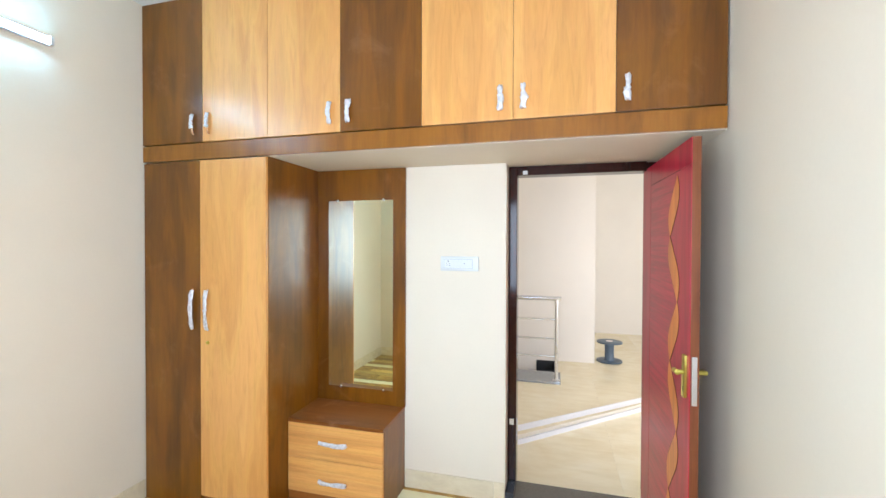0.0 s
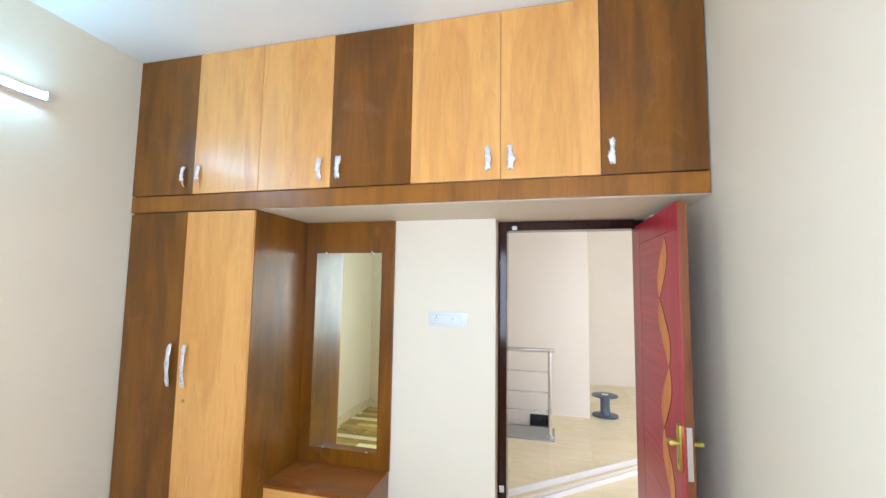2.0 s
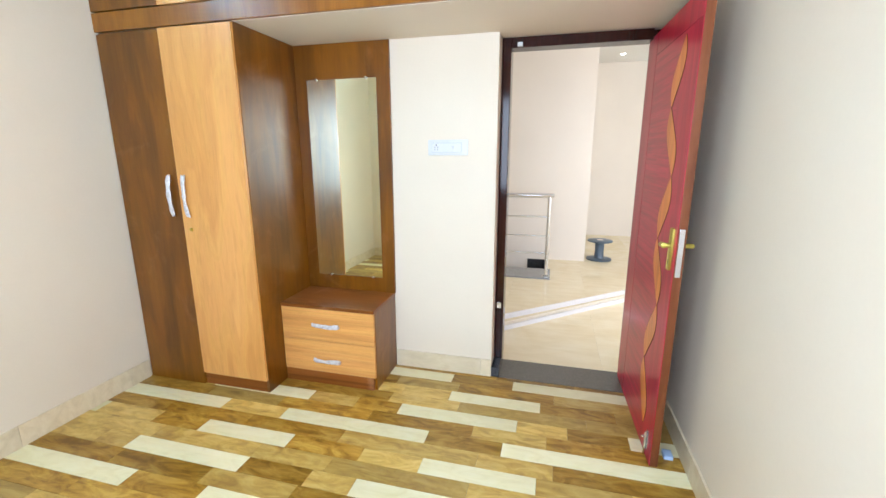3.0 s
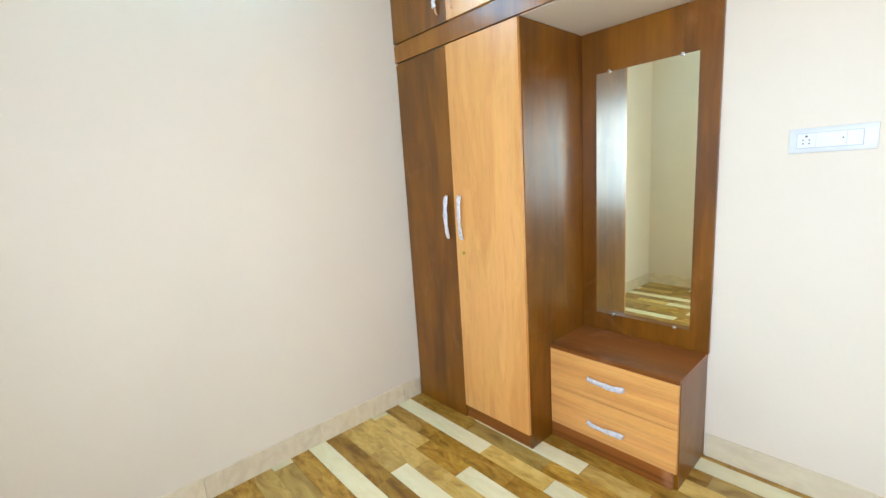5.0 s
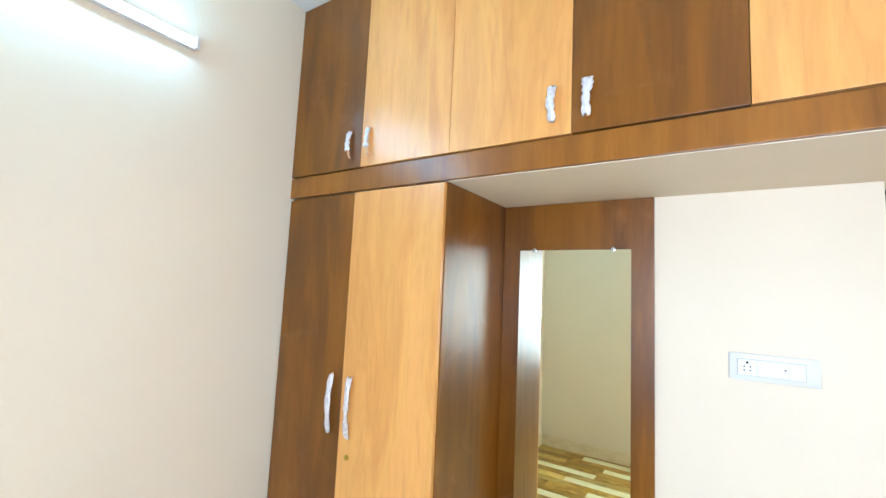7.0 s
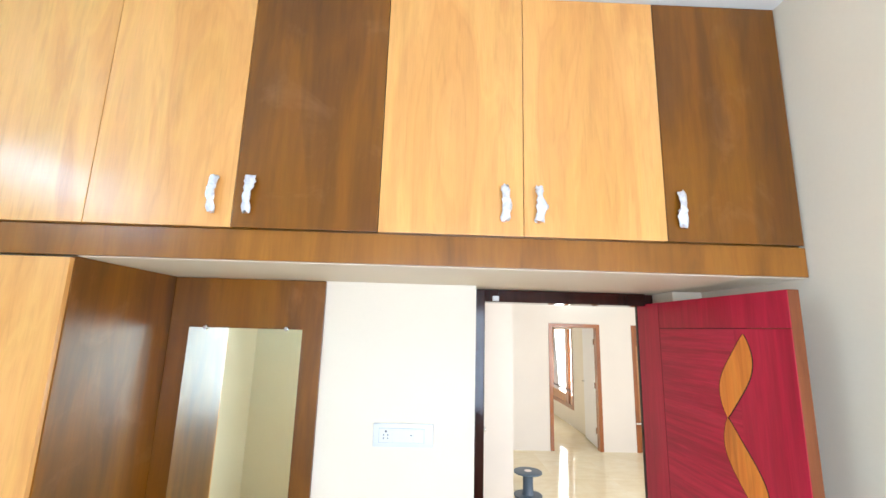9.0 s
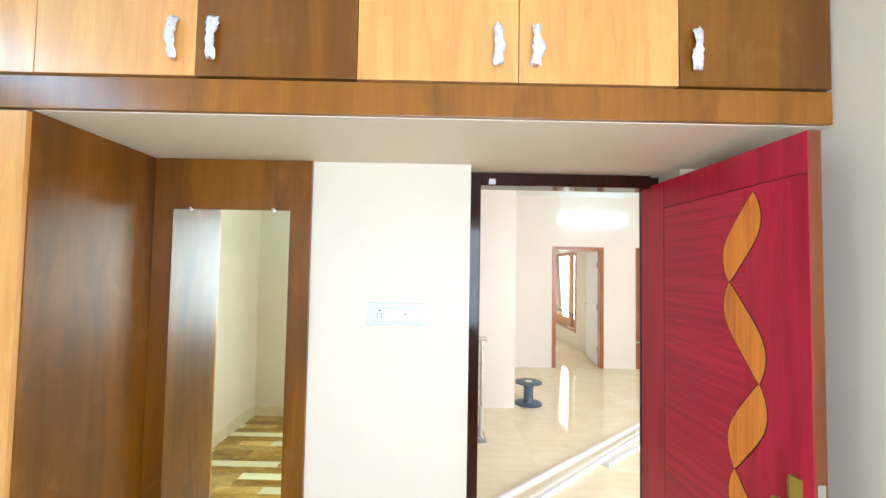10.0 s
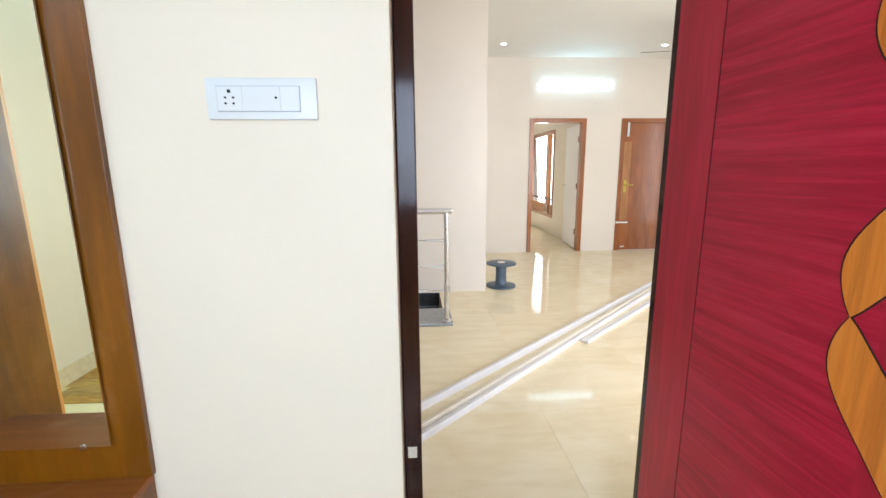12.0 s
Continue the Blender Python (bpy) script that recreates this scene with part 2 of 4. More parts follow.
PLANK = tile_material("wood_print_tile", (0.16, 0.064, 0.004), (0.40, 0.215, 0.026), (0.60, 0.39, 0.085), 0.28, 0.8)
TAN = tile_material("tan_print_tile", (0.32, 0.18, 0.045), (0.56, 0.37, 0.09), (0.70, 0.52, 0.18), 0.28, 0.4)
CREAM = tile_material("cream_print_tile", (0.72, 0.65, 0.37), (0.80, 0.74, 0.46), (0.84, 0.79, 0.54), 0.28, 0.05, 0.35)
GROUT = paint("tile_joint", (0.30, 0.22, 0.12), 0.8)
SKIRT = tile_material("skirting_tile", (0.66, 0.55, 0.36), (0.74, 0.63, 0.43), (0.79, 0.69, 0.50), 0.35, 0.1, 0.25)

HALL_GROUT = paint("hall_tile_joint", (0.82, 0.73, 0.53), 0.25)
HALL_TILE = material("cream_polished_tile", (0.78, 0.70, 0.54), 0.06, spec=0.2)
hv = coords(HALL_TILE, (1, 1, 1), 9)
hn = noise_tex(HALL_TILE, hv, 1.6, 6, 0.6, 1.5)
hf = noise_tex(HALL_TILE, coords(HALL_TILE, (2, 9, 1), 9), 1.5, 6, 0.6, 0.5)
hc = ramp(HALL_TILE, hn, [(0.3, (0.80, 0.68, 0.45)), (0.55, (0.84, 0.74, 0.53)), (0.75, (0.87, 0.79, 0.61))])
hc = mix(HALL_TILE, hc, ramp(HALL_TILE, hf, [(0.35, (0.9, 0.87, 0.8)), (0.6, (1, 1, 1))]), 0.6, "MULTIPLY")
wire(HALL_TILE, hc, bsdf(HALL_TILE).inputs["Base Color"])


def glow(name, colour, strength):
    m = material(name, colour)
    bsdf(m).inputs["Emission Color"].default_value = (*colour, 1)
    bsdf(m).inputs["Emission Strength"].default_value = strength
    return m


TUBE = glow("lit_tube", (0.28, 0.65, 1.0), 64.0)
HALL_TUBE = glow("lit_hall_tube", (0.45, 0.80, 1.0), 12.0)
SPOT = glow("lit_downlight", (1.0, 0.97, 0.9), 14.0)
GLASS = material("window_glass", (0.9, 0.95, 0.97), 0.02)
bsdf(GLASS).inputs["Transmission Weight"].default_value = 1.0
bsdf(GLASS).inputs["IOR"].default_value = 1.1

# ---- mesh helpers ----
ORIGIN = {}


def box(bm, x0, x1, y0, y1, z0, z1, bevel=0.0):
    r = bmesh.ops.create_cube(bm, size=1.0)
    vs = r["verts"]
    for v in vs:
        v.co = Vector((x0 + (v.co.x + 0.5) * (x1 - x0), y0 + (v.co.y + 0.5) * (y1 - y0), z0 + (v.co.z + 0.5) * (z1 - z0)))
    if bevel > 0:
        es = {e for v in vs for e in v.link_edges}
        bmesh.ops.bevel(bm, geom=list(es), offset=bevel, segments=2, profile=0.6, affect="EDGES")
    return bm


def boxes(*rows, bevel=0.0):
    bm = bmesh.new()
    for r in rows:
        box(bm, *r, bevel=bevel)
    return bm


def rod(bm, a, b, r0, r1=None, segs=16, bevel=0.0):
    a, b = Vector(a), Vector(b)
    m = Matrix.Translation((a + b) / 2) @ (b - a).to_track_quat("Z", "Y").to_matrix().to_4x4()
    r = bmesh.ops.create_cone(bm, cap_ends=True, segments=segs, radius1=r0, radius2=r0 if r1 is None else r1, depth=(b - a).length, matrix=m)
    if bevel > 0:
        es = [e for e in {e for v in r["verts"] for e in v.link_edges} if any(len(f.verts) > 4 for f in e.link_faces)]
        bmesh.ops.bevel(bm, geom=es, offset=bevel, segments=2, profile=0.6, affect="EDGES")
    return bm


def lathe(profile, centre, segs=32):
    """A turned body from (radius, height) pairs round the upright axis at centre."""
    bm = bmesh.new()
    rings = []
    for r, z in profile:
        rings.append([bm.verts.new((centre[0] + r * math.cos(2 * math.pi * i / segs), centre[1] + r * math.sin(2 * math.pi * i / segs), centre[2] + z)) for i in range(segs)])
    for lo, hi in zip(rings, rings[1:]):
        for i in range(segs):
            bm.faces.new((lo[i], lo[(i + 1) % segs], hi[(i + 1) % segs], hi[i]))
    bm.faces.new(rings[0][::-1])
    bm.faces.new(rings[-1])
    return bm


def finish(name, bm, mat, smooth=False):
    bmesh.ops.recalc_face_normals(bm, faces=bm.faces)
    me = bpy.data.meshes.new(name)
    bm.to_mesh(me)
    bm.free()
    me.materials.append(mat)
    if smooth:
        for p in me.polygons:
            p.use_smooth = True
        me.set_sharp_from_angle(angle=radians(40))
    return me


def thing(name, base, label, category, group="", kind=""):
    ob = new(name)
    ob.location = base
    ob.empty_display_size = 0.05
    ORIGIN[ob] = Vector(base)
    return tagged(ob, label, category, group, kind)


def part(name, bm, mat, parent, label="", smooth=False):
    """bm, given in world places, as ONE mesh object under a thing or a part."""
    bmesh.ops.translate(bm, verts=bm.verts, vec=-ORIGIN[parent])
    ob = new(name, finish(name, bm, mat, smooth))
    ob.parent = parent
    ORIGIN[ob] = ORIGIN[parent]
    return tagged(ob, label)


def whole(name, bm, mat, label, category, group="", kind="", smooth=False):
    """A thing or piece of the setting that is one mesh, in world places."""
    ob = new(name, finish(name, bm, mat, smooth))
    ORIGIN[ob] = Vector((0, 0, 0))
    return tagged(ob, label, category, group, kind)


def structure(name, bm, mat, label, category):
    return whole(name, bm, mat, label, category, kind="structure")


# ---- plan ----
W = 3.285           # width of the bedroom
BACK = -3.11        # wall behind the camera
CEIL = 3.155
THICK = 0.25
SOFFIT = 2.155
FRONT = -0.55       # front of the wardrobe carcass and loft
SIDE = 0.926        # right side of the wardrobe
HALL_CEIL = 3.0
FAR = 5.588

# ---- bedroom shell ----
structure("wall_west", boxes((-0.2, 0, BACK - 0.2, THICK, -0.1, CEIL)), WALL, "plain cream painted plaster side wall", "wall")
SY0, SY1, SZ0, SZ1 = -3.02, -2.08, 0.95, 2.25
structure("wall_east", boxes((W, W + 0.2, BACK - 0.2, SY0, -0.1, CEIL), (W, W + 0.2, SY1, THICK, -0.1, CEIL), (W, W + 0.2, SY0, SY1, -0.1, SZ0), (W, W + 0.2, SY0, SY1, SZ1, CEIL)), WALL,
          "plain cream painted plaster wall behind the open door", "wall")
DX0, DX1 = 2.253, 3.15
structure("wall_north", boxes((0, DX0, 0, THICK, -0.1, CEIL), (DX1, W, 0, THICK, -0.1, CEIL), (DX0, DX1, 0, THICK, SOFFIT, CEIL)), WALL,
          "cream painted wall with the doorway to the hall", "wall")
WX0, WX1, WZ0, WZ1 = 1.35, 3.05, 0.95, 2.25
structure("wall_south", boxes((0, WX0, BACK - 0.2, BACK, -0.1, CEIL), (WX1, W, BACK - 0.2, BACK, -0.1, CEIL),
                              (WX0, WX1, BACK - 0.2, BACK, -0.1, WZ0), (WX0, WX1, BACK - 0.2, BACK, WZ1, CEIL)), WALL,
          "cream painted rear wall with a window", "wall")
structure("ceiling", boxes((-0.2, W + 0.2, BACK - 0.2, THICK, CEIL, CEIL + 0.15)), WHITE, "plain white painted bedroom ceiling", "ceiling")
floor = structure("floor", boxes((-0.2, W + 0.2, BACK - 0.2, -0.003, -0.12, -0.0025)), GROUT, "wood-print plank tile floor in browns and cream", "floor")

win = tagged(new("window_1"), "brown framed glazed window in the rear wall", "window", kind="structure")
ORIGIN[win] = Vector((0, 0, 0))
yw = BACK - 0.1
part("window_frame", boxes((WX0, WX1, yw - 0.03, yw + 0.03, WZ0, WZ0 + 0.05), (WX0, WX1, yw - 0.03, yw + 0.03, WZ1 - 0.05, WZ1), (WX0, WX0 + 0.05, yw - 0.03, yw + 0.03, WZ0 + 0.05, WZ1 - 0.05),
                           (WX1 - 0.05, WX1, yw - 0.03, yw + 0.03, WZ0 + 0.05, WZ1 - 0.05)), TEAK, win)
WXM = (WX0 + WX1) / 2
part("mullion", boxes((WXM - 0.025, WXM + 0.025, yw - 0.025, yw + 0.025, WZ0 + 0.05, WZ1 - 0.05)), TEAK, win)
for a, b in ((WX0 + 0.05, WXM - 0.025), (WXM + 0.025, WX1 - 0.05)):
    pane = part("pane", boxes((a, b, yw - 0.003, yw + 0.003, WZ0 + 0.05, WZ1 - 0.05)), GLASS, win)
    pane.visible_shadow = False

win3 = tagged(new("window_3"), "brown framed glazed window near the rear corner", "window", kind="structure")
ORIGIN[win3] = Vector((0, 0, 0))
xw = W + 0.1
part("window_frame", boxes((xw - 0.03, xw + 0.03, SY0, SY1, SZ0, SZ0 + 0.05), (xw - 0.03, xw + 0.03, SY0, SY1, SZ1 - 0.05, SZ1), (xw - 0.03, xw + 0.03, SY0, SY0 + 0.05, SZ0 + 0.05, SZ1 - 0.05),
                           (xw - 0.03, xw + 0.03, SY1 - 0.05, SY1, SZ0 + 0.05, SZ1 - 0.05)), TEAK, win3)
pane3 = part("pane", boxes((xw - 0.003, xw + 0.003, SY0 + 0.05, SY1 - 0.05, SZ0 + 0.05, SZ1 - 0.05)), GLASS, win3)
pane3.visible_shadow = False

# skirting of cut tiles
skirt = tagged(new("baseboard"), "beige glazed tile skirting along the walls", "baseboard", kind="structure")
ORIGIN[skirt] = Vector((0, 0, 0))


def skirting(axis, fixed, depth, a, b, length=0.6, h=0.12):
    n = 0
    p = a
    while p < b - 0.01:
        q = min(p + length, b)
        lo, hi = sorted((fixed, fixed + depth))
        if axis == "x":
            bm = boxes((p + 0.001, q - 0.001, lo, hi, 0.0, h), bevel=0.0015)
        else:
            bm = boxes((lo, hi, p + 0.001, q - 0.001, 0.0, h), bevel=0.0015)
        part("skirting_tile", bm, SKIRT, skirt)
        p = q


skirting("y", 0.0, 0.011, BACK, FRONT - 0.02)
skirting("y", W, -0.011, BACK, -0.001)
skirting("x", 0.0, -0.011, 1.582, DX0)
skirting("x", BACK, 0.011, 0.012, W - 0.012)

# ---- loft over the wardrobe ----
structure("loft_slab", boxes((SIDE, W, FRONT + 0.003, -0.001, SOFFIT, 2.255), (0.003, SIDE, FRONT + 0.003, -0.001, SOFFIT + 0.004, 2.255)), WALL, "cream painted underside of the storage loft", "soffit")
structure("trim_loft_fascia", boxes((0.003, W - 0.006, FRONT - 0.016, FRONT + 0.002, SOFFIT + 0.002, 2.254), bevel=0.0015), FASCIA, "brown laminate fascia board under the loft doors", "trim")

LOFT_X = (0.003, 0.47, 0.934, 1.401, 1.872, 2.347, 2.822, W - 0.008)
LOFT_Z0, LOFT_Z1 = 2.262, CEIL - 0.006
LOFT_DARK = (True, False, False, True, False, False, True)


def bow_handle(parent, centre, length, axis, name="handle", depth=0.016, seed=0, bare=0.0):
    """A slim bow handle on a face that looks to -y, in a crumpled sleeve of torn film; bare: share left unwrapped."""
    rng = random.Random(seed)
    bm = bmesh.new()
    cx, cy, cz = centre

    def put(u, out, along):
        return bm.verts.new((cx + u, cy - out, cz + along) if axis == "z" else (cx + along, cy - out, cz + u))

    def loft(rings, index):
        n = len(rings[0])
        faces = [bm.faces.new((lo[j], lo[(j + 1) % n], hi[(j + 1) % n], hi[j])) for lo, hi in zip(rings, rings[1:]) for j in range(n)]
        faces += [bm.faces.new(rings[0][::-1]), bm.faces.new(rings[-1])]
        for f in faces:
            f.material_index = index

    def rise(s):
        return depth * max(0.0, math.sin(math.pi * s)) ** 0.45

    rings = []
    for i in range(15):
        s = i / 14
        out = rise(s) if 0 < i < 14 else 0.0
        rings.append([put(0.0065 * math.cos(k * math.pi / 4), out + 0.004 + 0.004 * math.sin(k * math.pi / 4), (s - 0.5) * length) for k in range(8)])
    loft(rings, 0)
    # sleeve of film: uneven width, one side hanging out in a flap, ragged ends
    lo, hi = (0.02, 0.98) if bare <= 0 else (0.04 + bare * 0.3, 0.97)
    side = rng.choice((-1, 1))
    flap_at, flap = rng.uniform(0.25, 0.8), rng.uniform(0.004, 0.016) * min(1.0, 0.08 / length)
    rings = []
    n = 15
    for i in range(n):
        s = lo + (hi - lo) * i / (n - 1)
        end = min(i, n - 1 - i)
        wide = 0.0105 + rng.uniform(-0.002, 0.004) + (0.003 if end < 3 else 0.0)
        lean = side * flap * math.exp(-((s - flap_at) / 0.17) ** 2) * (1 - bare)
        ring = []
        for k in range(10):
            a = k * math.pi / 5
            u = wide * math.cos(a)
            if u * side > 0:
                u += lean * 1.6
            ring.append(put(u + rng.uniform(-0.0012, 0.0012) + bare * side * 0.006, rise(s) + 0.0045 + (0.0062 + rng.uniform(-0.001, 0.0015)) * math.sin(a),
                            (s - 0.5) * length + (rng.uniform(-0.007, 0.007) if end == 0 else rng.uniform(-0.0015, 0.0015))))
        rings.append(ring)
    loft(rings, 1)
    for v in bm.verts:
        v.co.y = min(v.co.y, cy - 0.0004)
    ob = part(name, bm, ROSE, parent, "bow handle in torn white protective film", smooth=True)
    ob.data.materials.append(FILM)
    return ob


LOFT_Y = FRONT - 0.014


def loft_cabinet(first, last, label, seed):
    x0, x1 = LOFT_X[first], LOFT_X[last + 1]
    cab = thing("loft_cabinet", ((x0 + x1) / 2, -0.28, 2.256), label, "cabinet", "overhead loft cabinets")
    part("body", boxes((x0, x0 + 0.016, FRONT + 0.005, -0.006, 2.257, LOFT_Z1), (x1 - 0.016, x1, FRONT + 0.005, -0.006, 2.257, LOFT_Z1),
                       (x0 + 0.016, x1 - 0.016, FRONT + 0.005, -0.006, 2.257, 2.272), (x0 + 0.016, x1 - 0.016, FRONT + 0.005, -0.006, LOFT_Z1 - 0.016, LOFT_Z1),
                       (x0 + 0.016, x1 - 0.016, -0.02, -0.006, 2.272, LOFT_Z1 - 0.016)), DARK, cab)
    for i in range(first, last + 1):
        a, b = LOFT_X[i] + 0.0012, LOFT_X[i + 1] - 0.0012
        d = part("door", boxes((a, b, LOFT_Y - 0.004, FRONT + 0.004, LOFT_Z0, LOFT_Z1), bevel=0.0012), DARK if LOFT_DARK[i] else LIGHT, cab,
                 "dark walnut laminate door" if LOFT_DARK[i] else "light maple laminate door")
        hx = b - 0.062 if (i % 2 == 0 and i < 6) else a + 0.048
        bow_handle(d, (hx, LOFT_Y - 0.004, 2.37), 0.125, "z", seed=seed + i, bare=0.8 if i < 2 else 0.0)


loft_cabinet(0, 1, "overhead cabinet with one walnut and one maple door", 1)
loft_cabinet(2, 3, "overhead cabinet with one maple and one walnut door", 4)
loft_cabinet(4, 5, "overhead cabinet with two light maple laminate doors", 8)
loft_cabinet(6, 6, "narrow overhead cabinet with one walnut door", 12)

# ---- wardrobe ----
ward = thing("wardrobe", (SIDE / 2, -0.28, 0), "tall two-door wardrobe in walnut and maple laminate", "wardrobe")
part("side_panel", boxes((SIDE - 0.018, SIDE, FRONT, -0.003, 0, SOFFIT - 0.001), bevel=0.001), DARK, ward)
part("side_panel", boxes((0.012, 0.03, FRONT, -0.003, 0.0, SOFFIT - 0.001)), DARK, ward)
part("back_panel", boxes((0.03, SIDE - 0.018, -0.015, -0.003, 0.09, SOFFIT - 0.02)), DARK, ward)
part("bottom_panel", boxes((0.03, SIDE - 0.018, FRONT + 0.02, -0.015, 0.07, 0.09)), DARK, ward)
part("top_panel", boxes((0.03, SIDE - 0.018, FRONT + 0.002, -0.015, SOFFIT - 0.02, SOFFIT - 0.001)), DARK, ward)
part("plinth", boxes((0.03, SIDE - 0.018, FRONT + 0.001, FRONT + 0.02, 0.0, 0.085)), DARK_H, ward)
MID = 0.449
dl = part("door", boxes((0.013, MID - 0.0012, FRONT - 0.016, FRONT - 0.0005, 0.003, SOFFIT - 0.012), bevel=0.0012), DARK, ward, "dark walnut laminate door")
dr = part("door", boxes((MID + 0.0012, SIDE - 0.004, FRONT - 0.018, FRONT - 0.0005, 0.085, SOFFIT - 0.006), bevel=0.0012), LIGHT, ward, "light maple laminate door")
bow_handle(dl, (0.393, FRONT - 0.016, 1.235), 0.25, "z", seed=31, depth=0.018)
bow_handle(dr, (0.503, FRONT - 0.018, 1.235), 0.25, "z", seed=32, depth=0.018)
lk = rod(bmesh.new(), (0.505, FRONT - 0.026, 1.035), (0.505, FRONT - 0.018, 1.035), 0.009, 0.011, 20, 0.001)
part("key_lock", lk, BRASS, dr, "small round brass lock", smooth=True)

# ---- dressing unit in the niche ----
DRX, DRY, DRZ = 1.577, -0.372, 0.543
dress = thing("dressing_unit", (1.25, -0.18, 0), "walnut dressing unit with two maple drawers below a mirror", "dressing table")
part("back_panel", boxes((SIDE + 0.002, DRX + 0.006, -0.019, -0.002, DRZ, SOFFIT - 0.002), bevel=0.001), DARK, dress)
part("top", boxes((SIDE + 0.002, DRX, DRY - 0.004, -0.002, DRZ - 0.022, DRZ - 0.0005), bevel=0.002), DARK_H, dress)
part("side_panel", boxes((DRX - 0.019, DRX - 0.001, DRY + 0.019, -0.002, 0.0, DRZ - 0.023), bevel=0.001), DARK, dress)
part("side_panel", boxes((SIDE + 0.003, SIDE + 0.02, DRY + 0.022, -0.002, 0.0, DRZ - 0.023)), DARK, dress)
part("plinth", boxes((SIDE + 0.003, DRX - 0.02, DRY + 0.004, DRY + 0.02, 0.0, 0.085)), DARK_H, dress)
for k, (z0, z1) in enumerate(((0.088, 0.303), (0.306, DRZ - 0.025))):
    dw = part("drawer", boxes((SIDE + 0.004, DRX - 0.004, DRY, DRY + 0.018, z0, z1), (SIDE + 0.03, DRX - 0.03, DRY + 0.018, -0.05, z0 + 0.02, z1 - 0.03), bevel=0.0012), LIGHT_H, dress, "light maple laminate drawer")
    bow_handle(dw, (1.245, DRY, 0.415 if k else 0.172), 0.19, "x", seed=50 + k, depth=0.018)

mir = thing("mirror", (1.257, -0.02, 0.65), "tall frameless wall mirror held by small clips", "mirror")
glass = boxes((1.015, 1.5, -0.0295, -0.0245, 0.648, 1.939))
glass.transform(Matrix.Translation((1.257, -0.027, 0)) @ Matrix.Rotation(radians(-0.6), 4, "Z") @ Matrix.Translation((-1.257, 0.027, 0)))
part("glass", glass, MIRROR, mir)
for cx, cz in ((1.085, 1.94), (1.43, 1.94), (1.11, 0.647), (1.43, 0.647)):
    c = rod(bmesh.new(), (cx, -0.019, cz), (cx, -0.034, cz), 0.012, 0.010, 20, 0.003)
    part("clip", c, CHROME, mir, "round clear mirror clip", smooth=True)

# ---- switch plate ----
sw = thing("switch_plate", (1.95, -0.002, 1.515), "white modular switch plate with a socket on the wall", "switch")
part("plate", boxes((1.825, 2.078, -0.010, -0.0005, 1.468, 1.562), bevel=0.004), WHITE_PLASTIC, sw, smooth=True)
part("socket", boxes((1.851, 1.908, -0.0135, -0.0095, 1.487, 1.542), bevel=0.001), WHITE_PLASTIC, sw)
for a, b in ((1.9083, 1.9950), (1.9953, 2.0388)):
    part("rocker", boxes((a, b, -0.0142, -0.0095, 1.487, 1.542), bevel=0.0008), WHITE_PLASTIC, sw)
part("surround", boxes((1.8495, 2.0405, -0.0105, -0.0093, 1.4855, 1.5438)), JOINT, sw, "thin grey joint round the modules")
for hx, hz, r in ((1.879, 1.531, 0.0042), (1.870, 1.517, 0.0026), (1.888, 1.517, 0.0026), (1.870, 1.504, 0.0026), (1.888, 1.504, 0.0026), (1.985, 1.517, 0.003)):
    part("socket_hole", rod(bmesh.new(), (hx, -0.0152, hz), (hx, -0.0125, hz), r, r, 12), DARK_HOLE, sw)

# ---- door frame and open leaf ----
FY0, FY1 = 0.13, 0.245
JL, JR, HEAD = 2.31, 3.09, 2.094
frame_ob = tagged(new("door_frame"), "dark polished wooden door frame on a granite sill", "door frame", kind="structure")
ORIGIN[frame_ob] = Vector((0, 0, 0))
part("jamb", boxes((DX0 + 0.002, JL, FY0, FY1, 0.075, SOFFIT - 0.002), bevel=0.004), FRAME, frame_ob)
part("jamb", boxes((JR, DX1 - 0.002, FY0 + 0.04, FY1, 0.075, SOFFIT - 0.002), bevel=0.004), FRAME, frame_ob)
part("head", boxes((JL, JR, FY0, FY1, HEAD, SOFFIT - 0.002), bevel=0.004), FRAME, frame_ob)
part("jamb_foot", boxes((DX0 + 0.002, JL - 0.002, -0.012, FY1, 0.004, 0.072), bevel=0.002), GRANITE, frame_ob, "black granite jamb foot")
part("jamb_foot", boxes((JR + 0.004, DX1 - 0.002, -0.012, FY1, 0.004, 0.072), bevel=0.002), GRANITE, frame_ob, "black granite jamb foot")
part("strike_plate", boxes((JL - 0.045, JL - 0.015, FY0 - 0.002, FY0 + 0.002, 0.445, 0.485), bevel=0.001), CHROME, frame_ob, "small steel bolt keeper")
part("catch", boxes((2.345, 2.375, FY0 - 0.012, FY0 + 0.002, 2.098, 2.122), bevel=0.002), WHITE_PLASTIC, frame_ob, "small white catch")
structure("door_sill", boxes((DX0 - 0.002, DX1, -0.002, THICK + 0.01, -0.05, 0.003), bevel=0.002), SILL, "grey granite sill in the doorway", "sill")

HINGE = Vector((3.086, 0.210, 0.0))
FREE = Vector((3.112, -0.667, 0.0))
LEN = (FREE - HINGE).length
leaf = thing("open_door", HINGE, "open mahogany flush door with a wavy orange inlay", "door")
LEAF_M = Matrix.Translation(HINGE) @ Matrix.Rotation(math.atan2(FREE.y - HINGE.y, FREE.x - HINGE.x), 4, "Z")
# local axes of the leaf: u along it from the hinge, v out of the shown face, z up
LEAF_T, LEAF_TOP = 0.038, 2.105


def leaf_part(name, bm, mat, parent, label="", smooth=False):
    bm.transform(LEAF_M @ Matrix.Diagonal((1, -1, 1, 1)))
    return part(name, bm, mat, parent, label, smooth)


